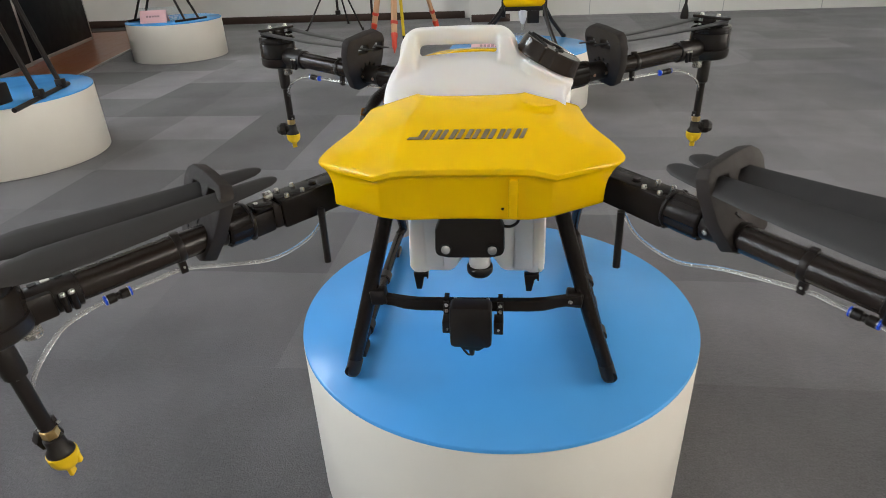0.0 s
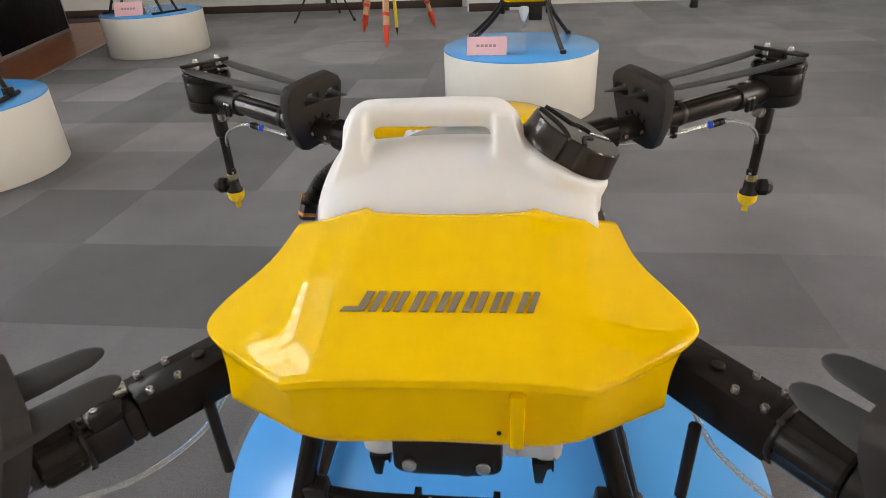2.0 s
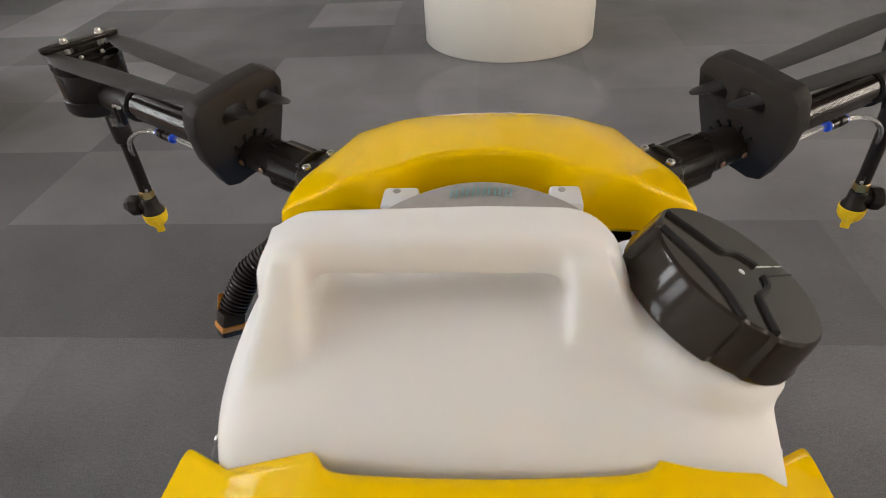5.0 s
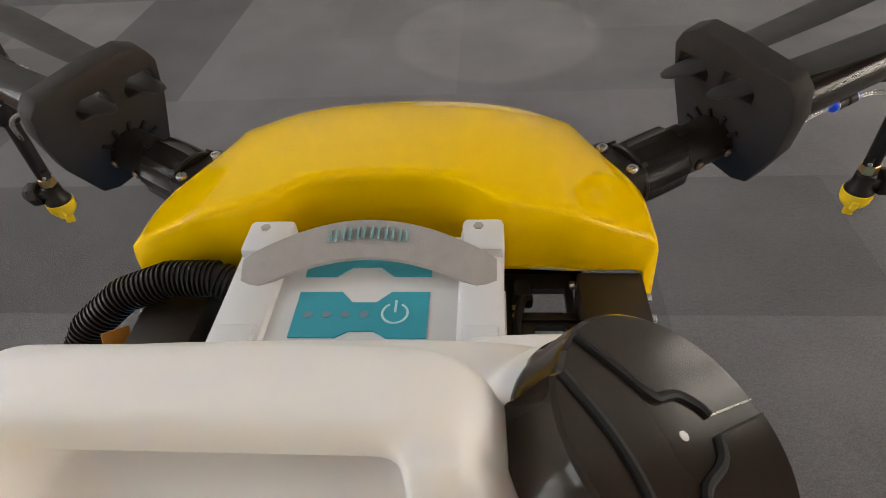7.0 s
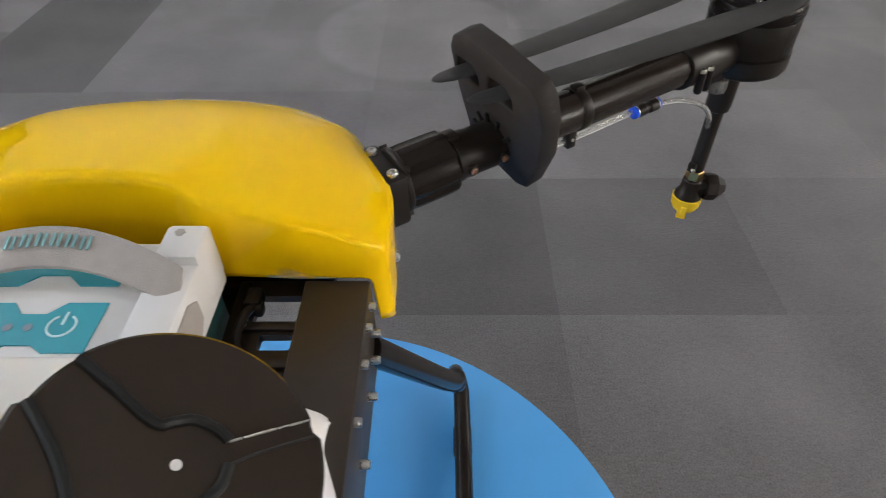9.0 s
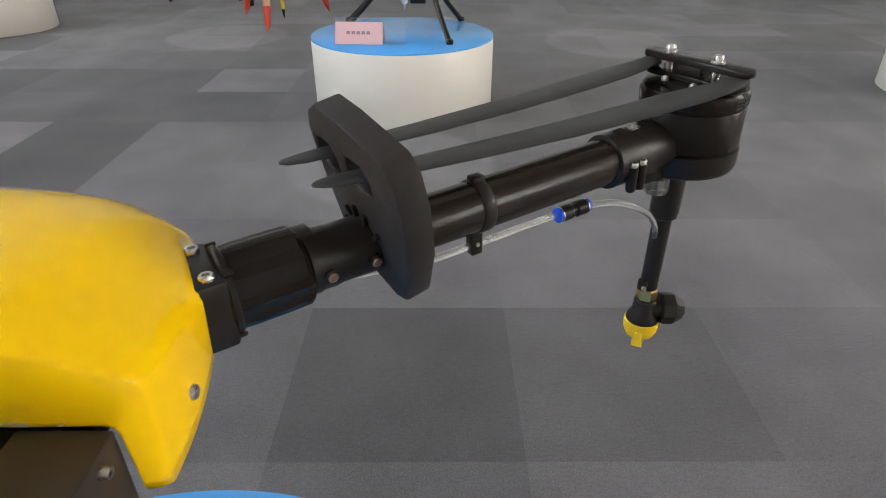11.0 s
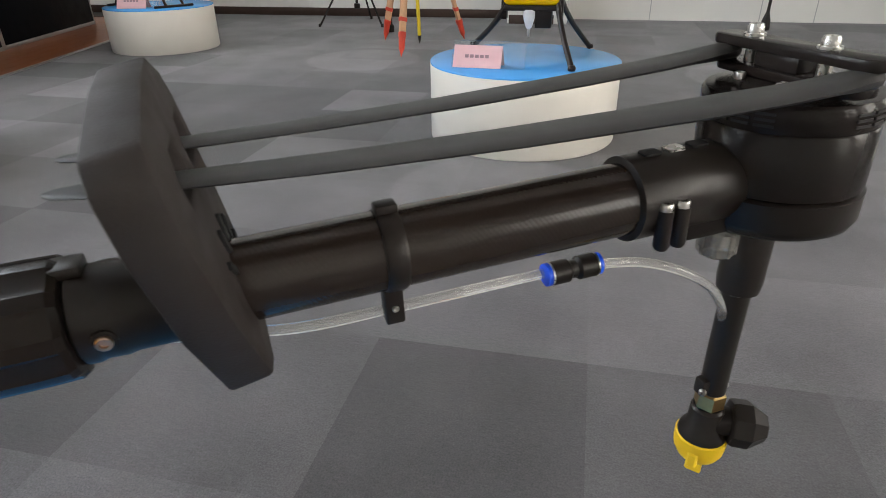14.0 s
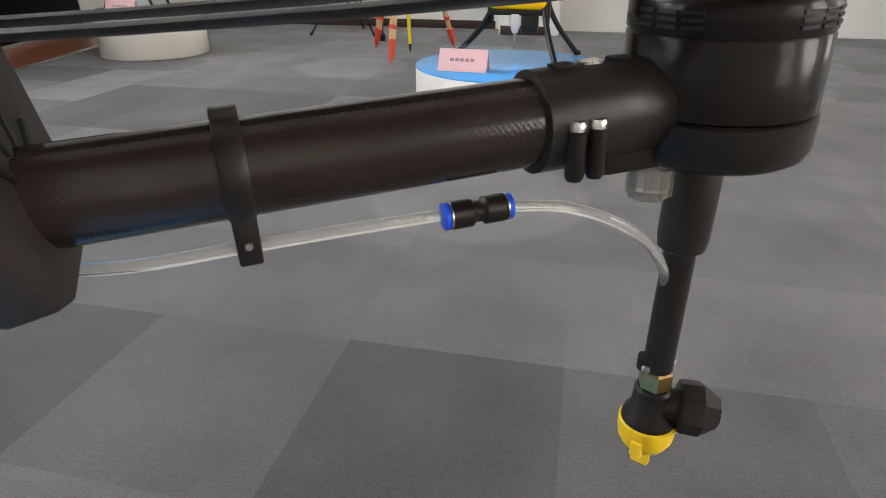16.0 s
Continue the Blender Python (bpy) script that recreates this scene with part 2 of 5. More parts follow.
def tube(points, r, segs=10, m=None, bm=None, closed=False, steps=6):
    """A round bar along a smooth curve through the points; r may be a list."""
    pts = [Vector(p) for p in points]
    rs = r if isinstance(r, (list, tuple)) else [r] * len(pts)
    path, rad = [], []
    for i in range(len(pts) - 1):
        p0, p1, p2, p3 = pts[max(i - 1, 0)], pts[i], pts[i + 1], pts[min(i + 2, len(pts) - 1)]
        for k in range(steps):
            u = k / steps
            path.append(0.5 * ((2 * p1) + (p2 - p0) * u + (2 * p0 - 5 * p1 + 4 * p2 - p3) * u * u + (3 * p1 - p0 - 3 * p2 + p3) * u ** 3))
            rad.append(rs[i] + (rs[i + 1] - rs[i]) * u)
    path.append(pts[-1])
    rad.append(rs[-1])
    own = bmesh.new()
    rings = []
    side = None
    for i, p in enumerate(path):
        d = (path[min(i + 1, len(path) - 1)] - path[max(i - 1, 0)]).normalized()
        if side is None:
            side = d.orthogonal().normalized()
        side = (side - d * side.dot(d)).normalized()
        other = d.cross(side)
        rings.append([own.verts.new(p + rad[i] * (math.cos(2 * math.pi * k / segs) * side + math.sin(2 * math.pi * k / segs) * other)) for k in range(segs)])
    for a, c in zip(rings, rings[1:]):
        for i in range(segs):
            own.faces.new((a[i], a[(i + 1) % segs], c[(i + 1) % segs], c[i]))
    own.faces.new(rings[0][::-1])
    own.faces.new(rings[-1])
    return finish(own, m, bm)


def prism(outline, z0, z1, bevel=0.0, m=None, bm=None, holes=()):
    """A plate with the outline (x, y) from z0 to z1; holes are outlines too, cut right through."""
    own = bmesh.new()
    loops = [[own.verts.new((x, y, z0)) for x, y in ring] for ring in (outline, *holes)]
    edges = []
    for ring in loops:
        for a, c in zip(ring, ring[1:] + ring[:1]):
            edges.append(own.edges.new((a, c)))
    if holes:
        bmesh.ops.triangle_fill(own, edges=edges, use_beauty=True, use_dissolve=False)
    else:
        own.faces.new(loops[0])
    ret = bmesh.ops.extrude_face_region(own, geom=own.faces[:])
    bmesh.ops.translate(own, vec=(0, 0, z1 - z0), verts=[v for v in ret["geom"] if isinstance(v, bmesh.types.BMVert)])
    if bevel:
        own.normal_update()
        rim = [e for e in own.edges if len(e.link_faces) == 2 and e.calc_face_angle(0) > 0.5]
        bmesh.ops.bevel(own, geom=rim, offset=bevel, segments=2, profile=0.5, affect="EDGES")
    return finish(own, m, bm)


def rounded(x0, x1, y0, y1, r, n=5):
    out = []
    for cx, cy, a0 in ((x1 - r, y1 - r, 0), (x0 + r, y1 - r, 90), (x0 + r, y0 + r, 180), (x1 - r, y0 + r, 270)):
        for k in range(n + 1):
            a = radians(a0 + 90 * k / n)
            out.append((cx + r * math.cos(a), cy + r * math.sin(a)))
    return out


def axes(origin, xdir, zdir=(0, 0, 1)):
    """A frame with its x axis along xdir and its z axis as near zdir as may be."""
    x = Vector(xdir).normalized()
    z = Vector(zdir)
    z = (z - x * z.dot(x)).normalized()
    y = z.cross(x)
    m = Matrix((x, y, z)).transposed().to_4x4()
    m.translation = Vector(origin)
    return m


def along(origin, zdir):
    """A frame with its z axis along zdir, for turned things."""
    z = Vector(zdir).normalized()
    x = z.orthogonal().normalized()
    m = Matrix((x, z.cross(x), z)).transposed().to_4x4()
    m.translation = Vector(origin)
    return m


def screw(place, direction, parent, r=0.0045, h=0.004, name="screw", material=None):
    bm = lathe(((0, 0), (r, 0), (r, h * 0.7), (r * 0.85, h), (r * 0.5, h), (r * 0.45, h * 0.45), (0, h * 0.45)), 12, along(place, direction))
    return part(name, bm, material or STEEL, parent)

# ---- room ----
X0, X1, Y0, Y1, HIGH = -6.6, 5.6, -4.6, 7.08, 6.3


def wall_x(name, y, x0, x1, thick, label):
    ob = link(name, box(x0, x1, min(y, y + thick), max(y, y + thick), 0, HIGH), WALL)
    return tagged(ob, label, "wall", kind="structure")


def wall_with_windows(name, x, thick, spans, label):
    """A side wall along y with an opening for each span (y0, y1, z0, z1)."""
    a, c = min(x, x + thick), max(x, x + thick)
    bm = bmesh.new()
    edge = Y0
    for s0, s1, z0, z1 in spans:
        box(a, c, edge, s0, 0, HIGH, bm=bm)
        box(a, c, s0, s1, 0, z0, bm=bm)
        box(a, c, s0, s1, z1, HIGH, bm=bm)
        edge = s1
    box(a, c, edge, Y1, 0, HIGH, bm=bm)
    return tagged(link(name, bm, WALL), label, "wall", kind="structure")


LEFT_SPANS = ((-3.8, -1.9, 1.1, 4.7), (-0.9, 0.5, 1.1, 4.7), (1.0, 4.7, 4.6, 6.2))
RIGHT_SPANS = ((-3.6, -1.8, 1.1, 3.4), (-0.5, 1.2, 1.1, 3.3), (2.45, 3.1, 3.02, 3.32), (2.2, 4.4, 0.85, 2.45))
wall_x("wall_north", Y1, X0 - 0.2, X1 + 0.2, 0.2, "white painted wall with faint panel joints")
wall_x("wall_south", Y0, X0 - 0.2, X1 + 0.2, -0.2, "plain white painted wall")
wall_with_windows("wall_west", X0, -0.2, LEFT_SPANS, "plain white wall with wide daylight windows")
wall_with_windows("wall_east", X1, 0.2, RIGHT_SPANS, "plain white wall with daylight windows")
ceiling = tagged(link("ceiling", box(X0 - 0.2, X1 + 0.2, Y0 - 0.2, Y1 + 0.2, HIGH, HIGH + 0.1), CEIL), "plain white ceiling", "ceiling", kind="structure")
floor = tagged(link("floor", box(X0 - 0.2, X1 + 0.2, Y0 - 0.2, Y1 + 0.2, -0.1, -0.008), mat("screed", (0.09, 0.088, 0.088), 0.9, vary=0.1, scale=20)), "grey carpet tile floor in mixed tones", "floor", kind="structure")
ground = tagged(link("ground", box(-60, 60, -60, 60, -0.6, -0.11), mat("paving_outside", (0.25, 0.25, 0.23), 0.8, vary=0.1, scale=2)), "pale paving outside the windows", "ground", kind="structure")

tagged(link("pillar", box(-0.47, 0.13, 6.66, Y1 - 0.002, 0.0, HIGH - 0.002, 0.006), WALL), "white painted wall pillar", "pillar", kind="structure")
tagged(link("baseboard", box(-0.45, 0.0, 6.645, 6.6595, 0.0, 0.085, 0.004), BOARD), "short dark red-brown wooden skirting board on the pillar", "baseboard", kind="structure")
tagged(link("baseboard", box(X0, -0.56, Y1 - 0.018, Y1 - 0.001, 0.0, 0.085, 0.004), BOARD), "dark red-brown wooden skirting board", "baseboard", kind="structure")
for jx in (-0.1, 0.95, 2.0, 2.5, 3.6, 4.7):
    tagged(link("trim", box(jx, jx + 0.008, Y1 - 0.004, Y1 - 0.0005, 0.0, HIGH), mat("joint_grey", (0.45, 0.45, 0.44), 0.7)), "thin grey joint between wall panels", "trim", kind="structure")


def window(i, x, span, inward, watts, colour):
    s0, s1, z0, z1 = span
    w = thing(f"window_{i}", (x, (s0 + s1) / 2, z0), "white framed window with many panes", "window", kind="structure")
    xc = x - inward * 0.1
    frame_bm = box(xc - 0.03, xc + 0.03, s0, s1, z0, z0 + 0.05, 0.004)
    box(xc - 0.03, xc + 0.03, s0, s1, z1 - 0.05, z1, 0.004, bm=frame_bm)
    for yy in (s0, s1 - 0.05):
        box(xc - 0.03, xc + 0.03, yy, yy + 0.05, z0 + 0.05, z1 - 0.05, 0.004, bm=frame_bm)
    part("window_frame", frame_bm, FRAME_WHITE, w)
    cols, rows = max(2, round((s1 - s0) / 0.55)), max(1, round((z1 - z0) / 0.8))
    for k in range(1, cols):
        yy = s0 + (s1 - s0) * k / cols
        part("mullion", box(xc - 0.025, xc + 0.025, yy - 0.045, yy + 0.045, z0 + 0.05, z1 - 0.05, 0.003), FRAME_WHITE, w)
    for k in range(1, rows):
        zz = z0 + (z1 - z0) * k / rows
        part("transom", box(xc - 0.02, xc + 0.02, s0 + 0.05, s1 - 0.05, zz - 0.04, zz + 0.04, 0.003), FRAME_WHITE, w)
    pane = part("pane", box(xc - 0.004, xc + 0.004, s0 + 0.05, s1 - 0.05, z0 + 0.05, z1 - 0.05), GLASS, w)
    pane.visible_shadow = False
    part("window_sill", box(min(x, x + inward * 0.1), max(x, x + inward * 0.1), s0 - 0.05, s1 + 0.05, z0 - 0.04, z0 - 0.002, 0.005), FRAME_WHITE, w)
    window_lamp(x - inward * 0.16, (s0 + s1) / 2, (z0 + z1) / 2, s1 - s0 - 0.1, z1 - z0 - 0.1, (inward, 0, -0.12), watts, colour)


for i, (sp, watts) in enumerate(zip(LEFT_SPANS, (105, 155, 240))):
    window(i + 1, X0, sp, 1, watts, (0.90, 0.95, 1.0))
for i, (sp, watts) in enumerate(zip(RIGHT_SPANS, (85, 140, 5, 48))):
    window(i + 4, X1, sp, -1, watts, (1.0, 0.91, 0.80))


# ---- display stands ----
def pedestal(x, y, r, h, label):
    p = thing("display_pedestal", (x, y, 0), label, "pedestal", "round display pedestals")
    m = Matrix.Translation((x, y, 0))
    part("side", lathe(((r - 0.004, 0), (r, 0.004), (r, h - 0.010), (r - 0.001, h - 0.0085)), 128, m), PED_WHITE, p, "white lacquered cylindrical side", angle=60)
    part("top", lathe(((r - 0.003, h - 0.0085), (r - 0.0005, h - 0.008), (r - 0.0005, h - 0.0015), (r - 0.002, h), (0, h)), 128, m), PED_BLUE, p, "sky-blue lacquered round top", angle=60)
    return p


PED = 0.335
pedestal(0.034, 0.060, 0.360, PED, "low round white pedestal with sky-blue top under the large drone")
pedestal(0.09, 2.91, 0.42, PED, "low round white pedestal with sky-blue top carrying a small drone")
pedestal(-2.52, 1.9, 0.43, PED, "low round white pedestal with a sky-blue top beside the wooden floor")
pedestal(-3.12, 4.82, 0.425, PED, "low round white pedestal with a sky-blue top near the back wall")
pedestal(3.03, 3.10, 0.43, PED, "empty low round white pedestal standing on the grey carpet")

# ---- the large sprayer drone ----
CX = 0.004
drone = thing("sprayer_drone", (CX, 0.06, PED), "yellow, white and black agricultural spraying drone with four folded-propeller arms", "drone")


def sheet(grid, row_crease=None, column_crease=None, middle=CX, turn=0.0, blunt=()):
    """A surface from rows of points given for the right half, mirrored at the middle; some rows and columns keep sharper edges."""
    bm = bmesh.new()
    sharp = bm.edges.layers.float.new("crease_edge")
    rows, width = [], len(grid[0])
    for row in grid:
        right = [bm.verts.new((middle + x, y + turn * x, z)) for x, y, z in row]
        left_side = [bm.verts.new((middle - x, y - turn * x, z)) for x, y, z in row[1:]]
        rows.append(left_side[::-1] + right)
    for a, c in zip(rows, rows[1:]):
        for i in range(len(a) - 1):
            bm.faces.new((a[i], a[i + 1], c[i + 1], c[i]))
    for k, value in (row_crease or {}).items():
        pairs = list(zip(rows[k], rows[k][1:]))
        for a, c in pairs[1:-1] if k in blunt else pairs:
            bm.edges.get((a, c))[sharp] = value
    for k, value in (column_crease or {}).items():
        for i in (width - 1 - k, width - 1 + k):
            for a, c in zip(rows, rows[1:]):
                bm.edges.get((a[i], c[i]))[sharp] = value
    return bm


def thick(ob, t, subsurf):
    s = ob.modifiers.new("round", "SUBSURF")
    s.levels = s.render_levels = subsurf
    k = ob.modifiers.new("thick", "SOLIDIFY")
    k.thickness, k.offset = t * S, -1
    return ob


front_rows = [
    [(0, -0.090, 0.767), (0.066, -0.088, 0.769), (0.074, -0.077, 0.769), (0.115, -0.078, 0.757), (0.147, -0.056, 0.743)],
    [(0, -0.130, 0.761), (0.067, -0.130, 0.761), (0.077, -0.125, 0.760), (0.112, -0.116, 0.752), (0.151, -0.092, 0.737)],
    [(0, -0.165, 0.752), (0.068, -0.165, 0.752), (0.079, -0.162, 0.751), (0.109, -0.153, 0.744), (0.161, -0.115, 0.729)],
    [(0, -0.205, 0.738), (0.069, -0.205, 0.738), (0.081, -0.204, 0.737), (0.107, -0.198, 0.731), (0.184, -0.137, 0.717)],
    [(0, -0.246, 0.721), (0.071, -0.248, 0.721), (0.084, -0.247, 0.719), (0.109, -0.242, 0.711), (0.2035, -0.166, 0.7035)],
    [(0, -0.247, 0.714), (0.071, -0.249, 0.714), (0.084, -0.248, 0.712), (0.108, -0.243, 0.705), (0.2025, -0.168, 0.698)],
    [(0, -0.239, 0.708), (0.070, -0.241, 0.708), (0.083, -0.240, 0.706), (0.105, -0.236, 0.700), (0.172, -0.190, 0.690)],
    [(0, -0.238, 0.655), (0.069, -0.240, 0.653), (0.082, -0.239, 0.653), (0.105, -0.235, 0.655), (0.169, -0.203, 0.659)],
    [(0, -0.222, 0.648), (0.066, -0.223, 0.646), (0.079, -0.222, 0.647), (0.100, -0.222, 0.648), (0.160, -0.190, 0.654)],
]
# an extra column keeps the rim crisp up to the rounded side tips
for row in front_rows:
    row.insert(4, tuple(a + (c - a) * 0.84 for a, c in zip(row[3], row[4])))
for k, z in ((4, 0.7035), (5, 0.6985)):
    front_rows[k][4], front_rows[k][5] = (0.1990, -0.1745, z), (0.2000, -0.1560, z + 0.001)
front_shell = thick(part("front_shell", sheet(front_rows, {0: 1.0, 4: 0.72, 5: 0.72, 6: 0.75, 7: 0.9, 8: 1.0}, {1: 0.35, 2: 0.85, 3: 1.0}, turn=0.03, blunt=(3, 4, 5, 6)), YELLOW, drone, "glossy yellow faceted front cover", angle=180), 0.003, subsurf=3)
part("rib", box(0.0565, 0.0680, -0.2455, -0.236, 0.657, 0.707, 0.003), YELLOW, front_shell)
for sx in (-0.0436, 0.0456):
    part("screw_hole", lathe(((0, 0), (0.0018, 0), (0.0018, 0.001), (0, 0.001)), 10, along((CX + sx, -0.2390, 0.668), (0, -1, 0))), BLACK_AND_SHADE, front_shell)

# slanted bars stand for the maker's mark on the cover
for k, (w, hgt) in enumerate(((0.017, 1), (0.015, 1), (0.016, 1), (0.016, 1), (0.016, 1), (0.014, 1), (0.014, 1))):
    x = CX - 0.0600 + k * 0.0194
    slope = axes((x, -0.1965 + 0.03 * x, 0.7410), (1, 0.03, 0), (0, -0.345, 0.94))
    bm = prism([(0, 0), (w * 0.35, 0), (w * 0.35 + 0.006, 0.018), (0.006, 0.018)], 0.0, 0.0012, m=slope)
    prism([(w * 0.55, 0), (w * 0.88, 0), (w * 0.88 + 0.006, 0.018), (w * 0.55 + 0.006, 0.018)], 0.0, 0.0012, m=slope, bm=bm)
    part("mark", bm, CHROME_PRINT, front_shell, "grey metallic mark")
part("mark", prism([(-0.012, 0), (0, 0), (0.002, 0.004), (-0.009, 0.004)], 0, 0.0012, m=axes((CX - 0.060, -0.1983, 0.7410), (1, 0.03, 0), (0, -0.345, 0.94))), CHROME_PRINT, front_shell, "grey metallic mark")

rear_rows = [
    [(0, 0.168, 0.700), (0.046, 0.165, 0.702), (0.0665, 0.1440, 0.7265), (0.108, 0.1405, 0.7275), (0.1475, 0.1400, 0.7290), (0.1500, 0.140, 0.694)],
    [(0, 0.166, 0.755), (0.045, 0.163, 0.755), (0.064, 0.1440, 0.752), (0.106, 0.1350, 0.7520), (0.1525, 0.1435, 0.7370), (0.1550, 0.142, 0.692)],
    [(0, 0.162, 0.785), (0.044, 0.158, 0.784), (0.0625, 0.1480, 0.7775), (0.1045, 0.1365, 0.7735), (0.1560, 0.1490, 0.7430), (0.1580, 0.147, 0.690)],
    [(0, 0.205, 0.782), (0.047, 0.203, 0.781), (0.0700, 0.2020, 0.7780), (0.0945, 0.2000, 0.7725), (0.1570, 0.1780, 0.7430), (0.1580, 0.172, 0.690)],
    [(0, 0.255, 0.774), (0.050, 0.251, 0.773), (0.0760, 0.2460, 0.7710), (0.1040, 0.2360, 0.7640), (0.1560, 0.2080, 0.7380), (0.1555, 0.204, 0.695)],
    [(0, 0.299, 0.753), (0.055, 0.293, 0.753), (0.0840, 0.2850, 0.7515), (0.1160, 0.2670, 0.7500), (0.1500, 0.2330, 0.7290), (0.1495, 0.228, 0.698)],
    [(0, 0.328, 0.735), (0.060, 0.320, 0.734), (0.0910, 0.3100, 0.7320), (0.1250, 0.2810, 0.7300), (0.1460, 0.2480, 0.7170), (0.1450, 0.245, 0.701)],
    [(0, 0.325, 0.690), (0.060, 0.315, 0.690), (0.0900, 0.3030, 0.6900), (0.1220, 0.2750, 0.6920), (0.1430, 0.2450, 0.6990), (0.1425, 0.244, 0.697)],
]
rear_shell = thick(part("rear_shell", sheet(rear_rows, {0: 1.0, 2: 0.52, 5: 0.25, 6: 0.6, 7: 1.0}, {1: 0.2, 2: 0.35, 3: 0.6, 4: 0.5, 5: 1.0}, middle=0.0), YELLOW, drone, "glossy yellow rounded rear cover", angle=180), 0.003, subsurf=3)
screw((0.1565, 0.179, 0.708), (1, 0, 0), rear_shell, 0.0035, 0.003)
screw((-0.1565, 0.179, 0.708), (-1, 0, 0), rear_shell, 0.0035, 0.003)

# tank
deck_rows = [
    [(-0.137, -0.094, 0.6), (-0.108, -0.1, 0.6), (0.0, -0.102, 0.6), (0.06, -0.102, 0.6), (0.098, -0.1, 0.6), (0.128, -0.094, 0.6)],
    [(-0.136, -0.09, 0.741), (-0.108, -0.097, 0.751), (0.0, -0.099, 0.754), (0.06, -0.099, 0.754), (0.098, -0.096, 0.751), (0.129, -0.09, 0.741)],
    [(-0.132, -0.062, 0.767), (-0.108, -0.066, 0.783), (0.0, -0.068, 0.789), (0.055, -0.068, 0.787), (0.094, -0.064, 0.782), (0.125, -0.06, 0.766)],
    [(-0.1150, -0.032, 0.791), (-0.105, -0.034, 0.808), (0.0, -0.036, 0.817), (0.052, -0.036, 0.813), (0.090, -0.033, 0.802), (0.128, -0.03, 0.777)],
    [(-0.119, 0.0, 0.793), (-0.102, 0.0, 0.803), (0.0, -0.004, 0.814), (0.05, 0.0, 0.808), (0.09, 0.0, 0.802), (0.140, 0.0, 0.771)],
    [(-0.117, 0.034, 0.793), (-0.1, 0.036, 0.793), (0.0, 0.037, 0.795), (0.05, 0.037, 0.795), (0.088, 0.035, 0.797), (0.142, 0.03, 0.765)],
    [(-0.118, 0.054, 0.767), (-0.1, 0.058, 0.77), (0.0, 0.059, 0.772), (0.05, 0.059, 0.772), (0.086, 0.056, 0.766), (0.132, 0.048, 0.74)],
    [(-0.115, 0.06, 0.6), (-0.098, 0.064, 0.6), (0.0, 0.065, 0.6), (0.05, 0.065, 0.6), (0.084, 0.063, 0.6), (0.124, 0.056, 0.6)],
]
bm = bmesh.new()
rows = [[bm.verts.new((CX + x, y, z)) for x, y, z in row] for row in deck_rows]
for a, c in zip(rows, rows[1:]):
    for i in range(len(a) - 1):
        bm.faces.new((a[i], a[i + 1], c[i + 1], c[i]))
for side in (0, -1):
    col = [row[side] for row in rows]
    for i in range(1, 4):
        a, b_, c, d = col[i - 1], col[i], col[7 - i], col[8 - i]
        bm.faces.new((a, b_, c, d))
bm.faces.new(rows[0] + rows[-1][::-1])
whole = bpy.data.objects.new("tank_form", bpy.data.meshes.new("tank_form"))
bm.to_mesh(whole.data)
bm.free()
scene.collection.objects.link(whole)
sub = whole.modifiers.new("round", "SUBSURF")
sub.levels = sub.render_levels = 3
bm = bmesh.new()
bm.from_object(whole, bpy.context.evaluated_depsgraph_get())
bpy.data.objects.remove(whole)
# carrying handle with legs that run down into the shoulders, and the filler neck
flat = Matrix(((1, 0, 0, CX), (0, 0, -1, 0.0), (0, 1, 0, 0), (0, 0, 0, 1)))
bar_line = [(-0.113, 0.775), (-0.107, 0.806), (-0.104, 0.824), (-0.097, 0.838), (-0.084, 0.846), (0.0, 0.848), (0.036, 0.847), (0.048, 0.843), (0.057, 0.832), (0.067, 0.806), (0.083, 0.775)]
slot = [(-0.080, 0.785), (-0.078, 0.820), (-0.074, 0.8235), (0.028, 0.8235), (0.033, 0.821), (0.036, 0.785)]
prism(bar_line, 0.003, 0.031, 0.007, m=flat, bm=bm, holes=[slot])


def shoulder(top, foot, inset=0.0):
    """A leg of the handle: top and foot are (x0, x1, y0, y1, z) rectangles, narrowed at the front by inset."""
    own = bmesh.new()
    ends = [[own.verts.new((CX + x, y, r[4])) for x, y in ((r[0] + inset, r[2]), (r[1], r[2]), (r[1], r[3]), (r[0], r[3]))] for r in (foot, top)]
    for i in range(4):
        own.faces.new((ends[0][i], ends[0][(i + 1) % 4], ends[1][(i + 1) % 4], ends[1][i]))
    own.faces.new(ends[0][::-1])
    own.faces.new(ends[1])
    return finish(own, None, bm)


shoulder((-0.099, -0.080, -0.036, -0.006, 0.838), (-0.131, -0.080, -0.072, -0.004, 0.748), 0.008)
shoulder((0.034, 0.050, -0.036, -0.006, 0.838), (0.038, 0.092, -0.070, -0.004, 0.748))
cap_n = Vector((0.466, -0.0037, 0.8848)).normalized()
cap_top = Vector((0.1157, -0.0133, 0.8163))
cap_x = (Vector((0, 1, 0)) - cap_n * cap_n.y).normalized()
cap_m = axes(cap_top, cap_x, cap_n)
lathe(((0.050, -0.100), (0.051, -0.060), (0.050, -0.040), (0.0490, -0.028), (0.0385, -0.022), (0.037, -0.016)), 48, cap_m, bm)
